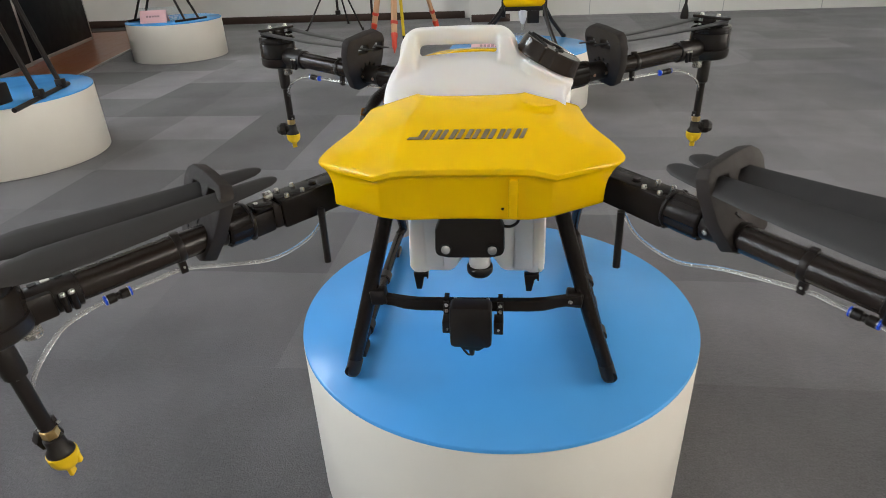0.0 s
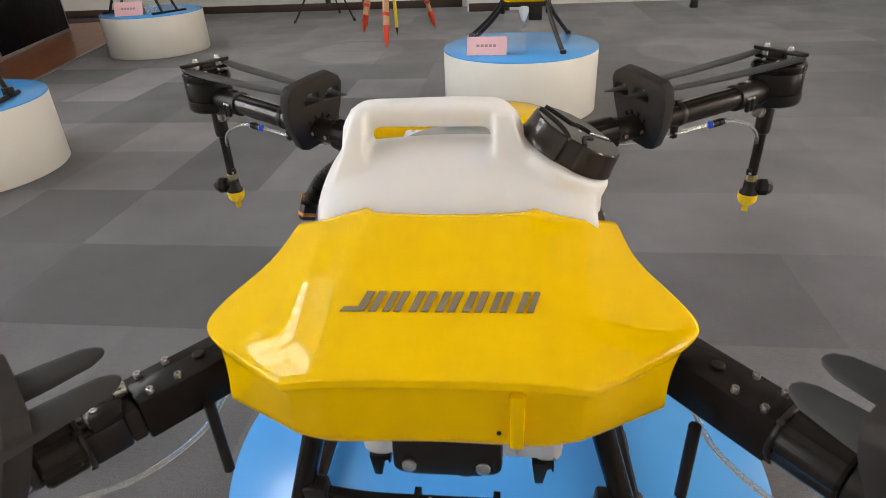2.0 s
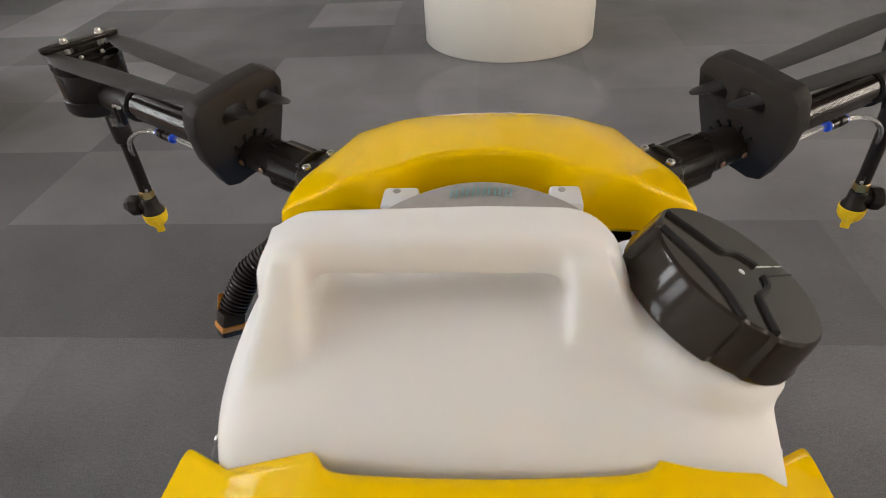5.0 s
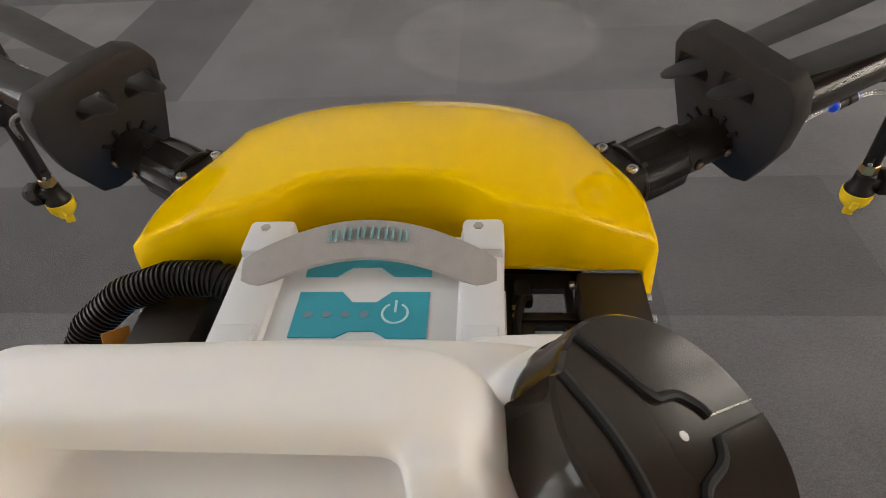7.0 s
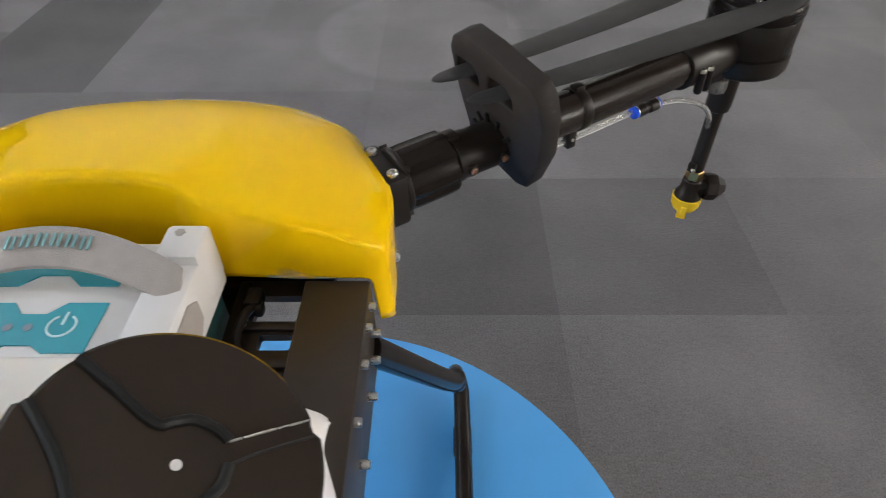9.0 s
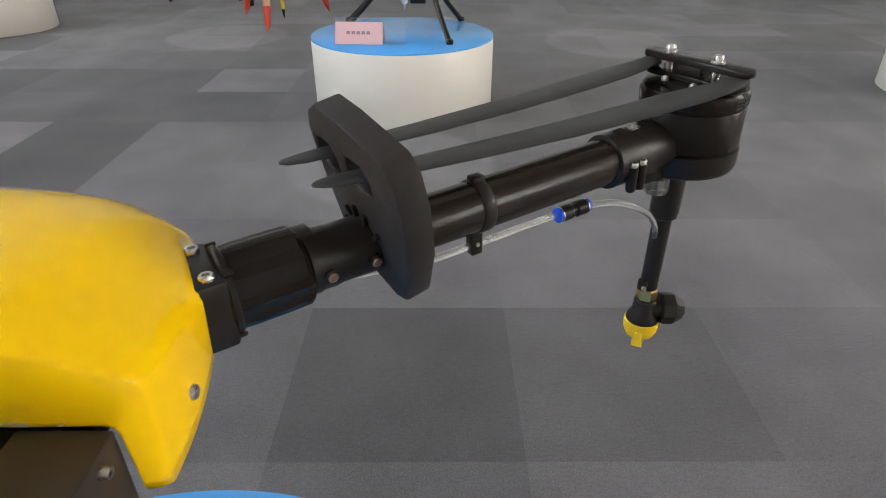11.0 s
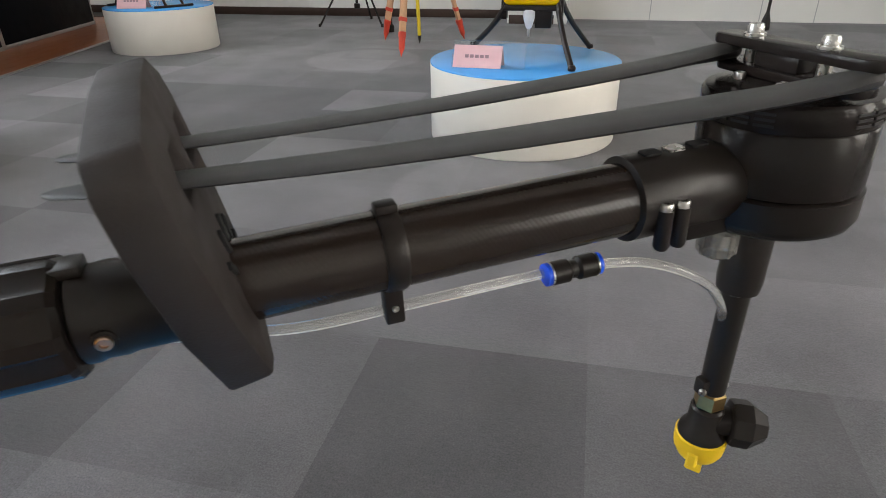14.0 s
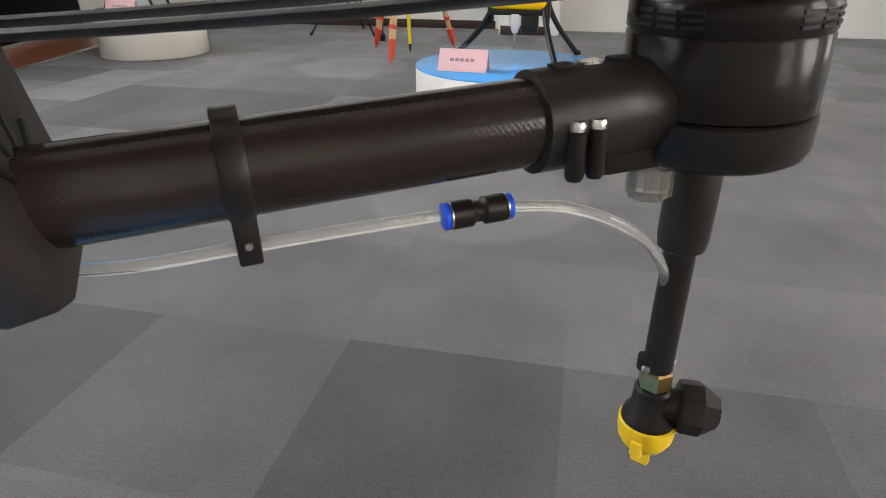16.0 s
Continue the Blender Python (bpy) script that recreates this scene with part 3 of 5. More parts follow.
# slanted shoulder behind the filler neck
prism([(0.050, -0.020), (0.050, 0.062), (0.098, 0.064), (0.107, 0.060), (0.139, 0.028), (0.1445, 0.016), (0.1445, 0.004), (0.120, -0.020)], 0.690, 0.769, 0.004, bm=bm)
tank = part("tank", bm, WHITE_TANK, drone, "milky white plastic liquid tank with a moulded carrying handle", angle=180)
join = tank.modifiers.new("one_skin", "REMESH")
join.mode, join.voxel_size, join.use_smooth_shade = "VOXEL", 0.0024 * S, True
soft_skin = tank.modifiers.new("moulded", "SMOOTH")
soft_skin.factor, soft_skin.iterations = 0.5, 9

lower = prism([(-0.086, 0.509), (-0.066, 0.510), (-0.058, 0.514), (-0.030, 0.514), (-0.020, 0.519), (-0.012, 0.538), (0.034, 0.540), (0.044, 0.520), (0.054, 0.516), (0.082, 0.516), (0.088, 0.513), (0.104, 0.512), (0.110, 0.520), (0.108, 0.68), (-0.086, 0.68), (-0.091, 0.520)], -0.06, 0.128, 0.009, m=Matrix(((1, 0, 0, 0), (0, 0, -1, 0), (0, 1, 0, 0), (0, 0, 0, 1))))
for sx in (-0.052, 0.078):
    box(sx - 0.014, sx + 0.014, -0.131, -0.12, 0.522, 0.66, 0.004, bm=lower)
part("tank_base", lower, WHITE_TANK, drone, "milky white lower tank body")
for sx in (-0.0745, 0.0905):
    part("peg", prism([(-0.0105, 0.512), (0.0115, 0.512), (0.0115, 0.502), (0.0095, 0.502), (0.0085, 0.506), (0.005, 0.504), (0.001, 0.484), (-0.007, 0.484)], -0.006, 0.006, 0.001, m=Matrix(((1, 0, 0, sx), (0, 0, 1, -0.122), (0, 1, 0, 0), (0, 0, 0, 1)))), BLACK, drone, "black locating peg")

# filler cap
def cap_body():
    """A round cap whose rim steps in and out where its grooves reach the edge."""
    bm = bmesh.new()
    n, rings = 108, []
    for k, (r, z) in enumerate(((0.0440, -0.0235), (0.0450, -0.0225), (0.0450, -0.0190), (0.0438, -0.0165), (0.0424, -0.0040), (0.0416, -0.0012), (0.0402, 0.0))):
        ring = []
        for i in range(n):
            deg = -180 + 360 * i / n
            step = 0.0 if -58 < deg < 56 else 0.0014 if 80 < deg < 163 else 0.0010 if -177 < deg < -66 else -0.0008
            a = radians(deg)
            ring.append(bm.verts.new(((r + step) * math.cos(a), (r + step) * math.sin(a), z)))
        rings.append(ring)
    for a, c in zip(rings, rings[1:]):
        for i in range(n):
            bm.faces.new((a[i], a[(i + 1) % n], c[(i + 1) % n], c[i]))
    bm.faces.new(rings[-1])
    bm.faces.new(rings[0][::-1])
    return finish(bm, cap_m, None)


cap = part("filler_cap", cap_body(), CAP, drone, "glossy black screw cap with stepped rim and moulded grooves", angle=30)


def on_cap(points, w, lift=0.0):
    """A groove's shade as a thin raised tube along points drawn on the cap (first axis to the back, second to the
    left).
    """
    return tube([cap_m @ Vector((a, b, lift)) for a, b in points], w, 8, steps=4)


part("groove", on_cap([(0.0218, 0.0335), (0.0150, 0.0205), (0.0084, 0.0085), (0.0098, 0.0040), (0.0121, -0.0015), (0.0108, -0.0085), (0.0083, -0.0124)], 0.0017, 0.0004), BLACK_AND_SHADE, cap)
# this stretch is a hair-thin pale steel line
part("groove", on_cap([(0.0083, -0.0124), (0.0148, -0.0232), (0.0212, -0.0340)], 0.0004), STEEL, cap)
part("groove", on_cap([(0.0062, 0.0395), (-0.0085, 0.0255), (-0.0230, 0.0170), (-0.0385, 0.0140)], 0.0017, 0.0004), BLACK_AND_SHADE, cap)
part("groove", on_cap([(0.0168, -0.0372), (0.0075, -0.0220), (0.0015, -0.0140)], 0.0005), BLACK_AND_SHADE, cap)
part("groove", on_cap([(0.0015, -0.0140), (-0.0045, -0.0135), (-0.0092, -0.0107), (-0.0170, -0.0035), (-0.0250, -0.0024), (-0.0395, -0.0020)], 0.0017, 0.0004), BLACK_AND_SHADE, cap)
part("vent_hole", lathe(((0, 0), (0.0016, 0), (0.0016, 0.0005), (0, 0.0005)), 12, along(cap_m @ Vector((-0.0017, -0.0006, -0.0002)), cap_n)), WHITE_CASE, cap)

# frame plates
for sgn in (1, -1):
    side_m = Matrix.Translation((CX, 0, 0))
    flipx = lambda ring: ring if sgn > 0 else [(-x, y) for x, y in ring][::-1]
    beam_x = (CX + sgn * 0.106, CX + sgn * 0.1425)
    plate = part("frame_plate", box(min(beam_x), max(beam_x), -0.150, 0.1402, 0.664, 0.727, 0.0015), PLATE, drone, "dark brown-black frame beam with bolts")
    hol = [flipx(rounded(0.0750, 0.1010, 0.1260, 0.1465, 0.001, 2)), flipx(rounded(0.0815, 0.0995, 0.1070, 0.1175, 0.0018, 3)), flipx(rounded(0.0835, 0.0995, 0.0800, 0.0923, 0.0018, 3)), flipx(rounded(0.080, 0.1000, 0.028, 0.066, 0.003, 3))]
    lower_plate = part("under_plate", prism(flipx([(0.062, -0.10), (0.1058, -0.10), (0.1058, 0.1590), (0.062, 0.1590)]), 0.7015, 0.7065, m=side_m, holes=hol), PLATE, drone, "black lower plate with square openings")
    for yy in (0.1260, 0.1110, 0.0875, 0.0550, 0.010, -0.04):
        screw((CX + sgn * 0.1425, yy, 0.7205), (sgn, 0, 0), plate, 0.0026, 0.0034)
    for yy, zz in ((0.1240, 0.7000), (0.1120, 0.6910), (0.0900, 0.6880), (0.050, 0.690), (0.0, 0.690)):
        screw((CX + sgn * 0.1425, yy, zz), (sgn, 0, 0), plate, 0.0026, 0.0050)
    screw((CX + sgn * 0.1060, 0.1420, 0.7140), (-sgn, 0, 0), plate, 0.0026, 0.0030)
    rail_x = (CX + sgn * 0.0625, CX + sgn * 0.0690)
    part("edge_rail", box(min(rail_x), max(rail_x), 0.02, 0.1550, 0.7067, 0.7105, 0.001), SATIN, lower_plate)
    for yy, xx in ((0.1285, 0.0700), (0.1225, 0.0712), (0.1010, 0.0780)):
        screw((CX + sgn * xx, yy, 0.7065), (0, 0, 1), lower_plate, 0.0023, 0.0032)
    part("cross_strut", box(min(CX + sgn * 0.069, CX + sgn * 0.1058), max(CX + sgn * 0.069, CX + sgn * 0.1058), 0.1195, 0.1255, 0.7066, 0.7092, 0.0008), PLATE, lower_plate)
    part("cross_strut", box(min(CX + sgn * 0.071, CX + sgn * 0.1058), max(CX + sgn * 0.071, CX + sgn * 0.1058), 0.0940, 0.1030, 0.7066, 0.7092, 0.0008), PLATE, lower_plate)
    plug_bm = box(min(CX + sgn * 0.0705, CX + sgn * 0.0800), max(CX + sgn * 0.0705, CX + sgn * 0.0800), 0.1310, 0.1450, 0.7066, 0.7180, 0.003)
    box(min(CX + sgn * 0.0745, CX + sgn * 0.0815), max(CX + sgn * 0.0745, CX + sgn * 0.0815), 0.1290, 0.1370, 0.7066, 0.7150, 0.0025, bm=plug_bm)
    part("connector", plug_bm, BLACK, lower_plate)
    part("cable", tube([(CX + sgn * 0.0760, 0.1330, 0.713), (CX + sgn * 0.0735, 0.1240, 0.716), (CX + sgn * 0.0715, 0.1120, 0.713), (CX + sgn * 0.0740, 0.1040, 0.708), (CX + sgn * 0.0760, 0.0980, 0.700)], 0.0026, 8), BLACK, lower_plate)

part("battery_tray", box(CX - 0.068, CX + 0.062, 0.03, 0.140, 0.6745, 0.690, 0.002), mat("dark_teal_tray", (0.01, 0.06, 0.06), 0.4), drone, "dark teal battery tray")
part("core", box(CX - 0.050, CX + 0.050, -0.20, 0.30, 0.662, 0.672, 0.002), SATIN, drone)
part("core", box(CX - 0.115, CX + 0.115, 0.16, 0.255, 0.690, 0.700, 0.002), SATIN, drone)

# landing gear
for sgn in (1, -1):
    fx, fy = CX + 0.0085 + sgn * 0.2010, -0.152 + sgn * 0.005
    rx = CX + 0.001 + sgn * 0.199
    gear = part("landing_skid", tube([(fx + sgn * 0.002, fy - 0.010, 0.3500), (fx * 0.7 + rx * 0.3, -0.06, 0.350), (fx * 0.3 + rx * 0.7, 0.10, 0.350), (rx + sgn * 0.0015, 0.290, 0.350), (rx, 0.322, 0.3535), (rx - sgn * 0.006, 0.330, 0.372), (CX + sgn * 0.193, 0.240, 0.482), (CX + sgn * 0.192, 0.229, 0.506), (CX + sgn * 0.184, 0.210, 0.530), (CX + sgn * 0.138, 0.124, 0.686)], 0.0095, 14), SATIN, drone, "black bent tube landing skid")
    part("leg", tube([(fx, fy, 0.350), (CX + 0.005 + sgn * 0.158, -0.149 + sgn * 0.003, 0.490), (CX + 0.002 + sgn * 0.108, -0.126, 0.668)], 0.0112, 16, steps=3), SATIN, drone, "black front landing leg")
    part("foot_cap", lathe(((0, -0.001), (0.006, 0.0003), (0.0100, 0.004), (0.0118, 0.010), (0.0118, 0.034), (0.0112, 0.036)), 20, along((fx + sgn * 0.003, fy - 0.001, 0.3375), (-sgn * 0.29, 0.03, 0.95))), BLACK, drone, "rounded rubber foot")
    for yy in (-0.11, 0.05, 0.24):
        px = fx + (rx - fx) * (yy + 0.17) / 0.49
        part("pad", box(px - 0.0105, px + 0.0105, yy, yy + 0.035, PED, PED + 0.014, 0.003), BLACK, gear)
    for yy in (-0.05, 0.12):
        px = fx + (rx - fx) * (yy + 0.17) / 0.49
        part("clamp", lathe(((0.0098, 0), (0.0120, 0), (0.0120, 0.022), (0.0098, 0.022)), 16, along((px, yy, 0.350), (0, 1, 0))), BLACK, gear)
    part("leg_bracket", box(-0.018, 0.006, -0.010, 0.010, -0.012, 0.012, 0.003, axes((CX + 0.005 + sgn * 0.149, -0.152 + sgn * 0.003, 0.488), (sgn, 0, -0.10))), BLACK, drone)

bar_pts = [(-0.150, 0.4865), (-0.136, 0.4845), (-0.118, 0.4815), (-0.100, 0.4775), (-0.080, 0.4755), (0.0, 0.4765), (0.086, 0.4785), (0.106, 0.4805), (0.124, 0.4850), (0.142, 0.4885), (0.158, 0.4910)]
bar_bm = bmesh.new()
last = None
for x, z in bar_pts:
    half_h = 0.0092 if abs(x) < 0.11 else 0.0080
    ring = [bar_bm.verts.new((CX + x, -0.155 + dy, z + dz)) for dy, dz in ((-0.006, -half_h), (0.006, -half_h), (0.006, half_h), (-0.006, half_h))]
    if last:
        for i in range(4):
            bar_bm.faces.new((last[i], last[(i + 1) % 4], ring[(i + 1) % 4], ring[i]))
    else:
        bar_bm.faces.new(ring[::-1])
    last = ring
bar_bm.faces.new(last)
bar = part("cross_bar", bar_bm, SATIN, drone, "flat black cross bar between the front legs")
soft_bar = bar.modifiers.new("soft_edges", "BEVEL")
soft_bar.width, soft_bar.segments, soft_bar.limit_method = 0.002, 2, "ANGLE"
for sx, sz in ((-0.136, 0.484), (0.142, 0.488)):
    screw((CX + sx, -0.1605, sz), (0, -1, 0), bar, 0.0030, 0.0025)
RX = 0.0045
radar = part("radar_box", prism(rounded(-0.0300, 0.0300, 0.429, 0.497, 0.007, 4), -0.013, 0.017, 0.004, m=Matrix(((1, 0, 0, RX), (0, 0, 1, -0.186), (0, 1, 0, 0), (0, 0, 0, 1)))), BLACK, drone, "black square radar box on the cross bar")
part("chin", prism([(-0.022, 0.436), (0.024, 0.436), (0.018, 0.425), (0.012, 0.420), (-0.010, 0.422)], -0.008, 0.012, 0.002, m=Matrix(((1, 0, 0, RX), (0, 0, 1, -0.186), (0, 1, 0, 0), (0, 0, 0, 1)))), BLACK, radar)
for sgn in (-1, 1):
    x = RX + 0.002 + sgn * 0.0395
    part("bracket", box(x - 0.0035, x + 0.0035, -0.1612, -0.143, 0.456, 0.4885, 0.001), SATIN, radar)
    part("bracket", box(x - 0.0050 - (0.004 if sgn > 0 else 0), x + 0.0050 + (0.004 if sgn < 0 else 0), -0.182, -0.158, 0.442, 0.463, 0.0015), BLACK, radar)
    part("buckle", box(x - 0.0045, x + 0.0045, -0.1640, -0.1615, 0.464, 0.486, 0.0008), BLACK, radar)
    screw((x, -0.1640, 0.480), (0, -1, 0), radar, 0.0028, 0.0022)
    screw((x, -0.1640, 0.470), (0, -1, 0), radar, 0.0028, 0.0022)
    screw((x - sgn * 0.002, -0.1820, 0.450), (0, -1, 0), radar, 0.0020, 0.0015)
    screw((RX + sgn * 0.024, -0.158, 0.4865), (0, 0, 1), radar, 0.0022, 0.003)
part("cable", tube([(RX - 0.016, -0.190, 0.433), (RX - 0.013, -0.191, 0.424), (RX - 0.004, -0.192, 0.413), (RX + 0.002, -0.190, 0.414)], 0.0016, 8), BLACK, radar)
part("plug", lathe(((0, -0.014), (0.0035, -0.013), (0.0048, -0.004), (0.0048, 0.006)), 14, Matrix.Translation((RX + 0.001, -0.189, 0.424))), BLACK, radar)

front = Matrix(((1, 0, 0, 0), (0, 0, 1, -0.196), (0, 1, 0, 0), (0, 0, 0, 1)))
lamp = part("camera_lamp", prism([(-0.0355, 0.584), (-0.022, 0.5815), (0.0335, 0.5825), (0.0480, 0.586), (0.0520, 0.592), (0.0510, 0.624), (0.0455, 0.638), (0.0420, 0.645), (-0.0290, 0.645), (-0.0325, 0.636), (-0.0385, 0.622), (-0.0395, 0.590)], -0.012, 0.012, 0.004, m=front), BLACK, drone, "black forward camera and lamp unit")
for sx in (-0.0248, 0.0362):
    part("lamp_ring", lathe(((0, 0), (0.0082, 0), (0.0082, 0.0012), (0.0068, 0.0016), (0, 0.0010)), 24, along((sx, -0.2080, 0.5955), (0, -1, 0))), BLACK_AND_SHADE, lamp)
    part("lamp_lens", lathe(((0, 0), (0.0066, 0), (0.0060, 0.0020), (0.0030, 0.0032), (0, 0.0035)), 24, along((sx, -0.2090, 0.5955), (0, -1, 0))), LENS, lamp)
part("cable", tube([(0.048, -0.190, 0.622), (0.060, -0.191, 0.622), (0.069, -0.192, 0.630), (0.070, -0.195, 0.645), (0.068, -0.20, 0.656)], 0.0020, 8), BLACK, lamp)
pump = part("pump", lathe(((0, -0.015), (0.015, -0.0145), (0.0185, -0.010), (0.0190, -0.002), (0.0180, 0.0), (0.012, 0.001)), 32, Matrix.Translation((0.0158, -0.141, 0.536))), BLACK, drone, "black pump ring")
part("pump_body", lathe(((0.0150, 0.0), (0.0158, 0.004), (0.0150, 0.012), (0.0120, 0.018), (0.0120, 0.09)), 28, Matrix.Translation((0.0158, -0.141, 0.5365))), WHITE_CASE, pump, "white pump body")
for sgn in (1, -1):
    part("antenna", tube([(CX + sgn * 0.1903, -0.2075, 0.652), (CX + sgn * 0.191, -0.206, 0.62), (CX + sgn * 0.192, -0.204, 0.572)], 0.0048, 12, steps=2), BLACK, drone, "hanging black antenna rod")


def ring_on(xa, xb, r):
    """The profile of a ring along an arm's own x axis."""
    return [(r * 0.96, xa), (r, xa + 0.0012), (r, xb - 0.0012), (r * 0.96, xb)]


def ribbed(profile, ribs, lift, m):
    """A turned piece along z whose middle carries raised lengthwise ribs."""
    bm = bmesh.new()
    n = ribs * 6
    rings = []
    for k, (r, z) in enumerate(profile):
        ring = []
        for i in range(n):
            a = 2 * math.pi * i / n
            raised = lift if i % 6 in (1, 2, 3) and 0 < k < len(profile) - 1 else 0.0
            ring.append(bm.verts.new(((r + raised) * math.cos(a), (r + raised) * math.sin(a), z)))
        rings.append(ring)
    for a, c in zip(rings, rings[1:]):
        for i in range(n):
            bm.faces.new((a[i], a[(i + 1) % n], c[(i + 1) % n], c[i]))
    bm.faces.new(rings[0][::-1])
    bm.faces.new(rings[-1])
    return finish(bm, m, None)


def blade(m, hub, tip, twist):
    """A slim folded propeller blade from hub to tip (in the arm's axes)."""
    bm = bmesh.new()
    rings = []
    h0, t0 = Vector(hub), Vector(tip)
    for u, c, t in ((0, 0.007, 0.009), (0.04, 0.0105, 0.008), (0.09, 0.0155, 0.006), (0.17, 0.0195, 0.005), (0.3, 0.0195, 0.0045), (0.5, 0.0175, 0.004), (0.7, 0.0150, 0.0035), (0.88, 0.0122, 0.003), (0.96, 0.0100, 0.0025), (0.99, 0.0060, 0.002), (1.0, 0.002, 0.001)):
        p = h0.lerp(t0, u) + Vector((0, 0, -0.003 * math.sin(math.pi * u)))
        tw = radians(twist * (1.1 - 0.4 * u))
        ring = []
        for k in range(12):
            a = 2 * math.pi * k / 12
            yy, zz = c * math.cos(a), t * 0.5 * math.sin(a)
            ring.append(bm.verts.new(p + Vector((0, yy * math.cos(tw) - zz * math.sin(tw), yy * math.sin(tw) + zz * math.cos(tw)))))
        rings.append(ring)
    for a, c in zip(rings, rings[1:]):
        for i in range(12):
            bm.faces.new((a[i], a[(i + 1) % 12], c[(i + 1) % 12], c[i]))
    bm.faces.new(rings[0][::-1])
    bm.faces.new(rings[-1])
    return finish(bm, m, None)


HOLDER = [(-0.019, -0.028), (-0.032, -0.024), (-0.051, 0.012), (-0.059, 0.045), (-0.058, 0.064), (-0.051, 0.073), (-0.006, 0.081), (0.020, 0.083), (0.034, 0.076), (0.041, 0.065), (0.041, 0.032), (0.035, -0.012), (0.018, -0.022)]


def arm(motor, heading, zc, flip, rear, tilt, bend=(0, 0, 0, 0), shift=(0, 0), clip_x=-0.1965, con_x=-0.108, opened=False, spin=26, raised=0.0):
    """One folding arm with motor, folded propeller, foam holder, hose and nozzle. x runs out along the arm.
    bend: slope and offset of the tube across and up; shift: how far the holder sits off the tube's middle."""
    d = Vector((*heading, 0)).normalized()
    m0 = axes((motor[0], motor[1], zc + 0.004), d) @ Matrix.Diagonal((1, flip, 1, 1))
    m = axes((motor[0], motor[1], zc + 0.004), d + Vector((0, 0, tilt))) @ Matrix.Diagonal((1, flip, 1, 1))
    mt = m @ Matrix(((1, 0, 0, 0), (bend[0], 1, 0, bend[1]), (bend[2], 0, 1, bend[3]), (0, 0, 0, 1)))
    turned = Matrix(((0, 0, 1, 0), (1, 0, 0, 0), (0, 1, 0, 0), (0, 0, 0, 1)))
    ax = mt @ turned
    P = lambda x, y, z: m @ Vector((x, y, z))
    D = lambda x, y, z: m.to_3x3() @ Vector((x, y, z))
    pad_x = -0.262 if rear else -0.238 if opened else -0.247
    boom = part("arm_tube", lathe(((0.0155, -0.30), (0.0164, -0.299), (0.0164, -0.046), (0.0155, -0.045)), 48, ax), CARBON, drone, "black carbon fibre arm tube")
    part("cable_band", lathe(ring_on(clip_x - 0.0045, clip_x + 0.0045, 0.0176), 32, ax), BLACK, boom)
    part("band_lock", box(clip_x - 0.0045, clip_x + 0.0045, -0.004, 0.004, 0.016, 0.0205, 0.001, mt), BLACK, boom)
    part("hose_clip", box(clip_x - 0.0043, clip_x + 0.0043, -0.0045, 0.0035, -0.0325, -0.012, 0.0012, m), BLACK, boom)
    screw(P(clip_x, -0.0045, -0.0245), D(0, -1, 0), boom, 0.0015, 0.001)
    # joint between arm and body
    if rear:
        root = part("arm_root", box(-0.405, -0.354, -0.0235, 0.0235, -0.0200, 0.0195, 0.003, mt), BLACK, drone, "black square arm root")
        for yy in (-0.0165, 0.0135):
            screw(mt @ Vector((-0.362, yy, 0.0195)), D(0, 0, 1), root, 0.0040, 0.0028)
        c0, c1, n0, n1 = -0.354, -0.311, -0.311, -0.262
    else:
        root = part("arm_root", box(-0.47, -0.330, -0.0195, 0.0195, -0.0205, 0.0175, 0.002, m), SATIN, drone, "black square arm root")
        for xx in (-0.342, -0.365):
            for yy in (-0.013, 0.013):
                screw(P(xx, yy, 0.0175), D(0, 0, 1), root, 0.0032, 0.0045)
        part("root_pin", lathe(((0, 0), (0.0052, 0), (0.0052, 0.0025), (0.0042, 0.0032), (0, 0.0032)), 16, m @ Matrix.Translation((-0.388, 0.0, 0.0175))), BLACK, root)
        c0, c1, n0, n1 = (-0.289, -0.256, -0.256, -0.236) if opened else (-0.330, -0.282, -0.282, -0.236)
    if opened:
        # unlocked hinge: a block with a latch plate and a coil spring in front of the collar
        block = box(-0.330, -0.318, -0.017, 0.017, -0.018, 0.013, 0.003, m)
        box(-0.319, -0.288, -0.0165, 0.0165, -0.020, 0.010, 0.004, m, 2, block)
        hinge = part("hinge", block, BLACK, drone, "black folding hinge with a latch plate")
        plate = part("latch_plate", prism([(-0.323, -0.006), (-0.318, -0.019), (-0.297, -0.021), (-0.2945, -0.018), (-0.2945, 0.006), (-0.298, 0.009), (-0.320, 0.008)], 0.0135, 0.0185, 0.001, m), SATIN, hinge)
        screw(P(-0.303, -0.002, 0.0185), D(0, 0, 1), plate, 0.0030, 0.0015)
        coil = [P(-0.3295 + 0.0015 * k / 8, 0.006 + 0.0055 * math.cos(k * math.pi / 4), 0.0195 + 0.0055 * math.sin(k * math.pi / 4)) for k in range(48)]
        part("spring", tube(coil, 0.0009, 6, steps=2), STEEL, hinge, "steel coil spring")
    part("lock_collar", ribbed(((0.0192, c0), (0.0214, c0 + 0.002), (0.0220, c0 + 0.010), (0.0220, c0 + 0.030), (0.0217, c1 - 0.003), (0.0200, c1 - 0.0005), (0.0175, c1)), 9, 0.0013, ax), SATIN, drone, "black ribbed locking collar", angle=28)
    rim = part("collar_ring", lathe(ring_on(c0 - 0.001, c0 + 0.0035, 0.0243), 40, ax), BLACK, drone)
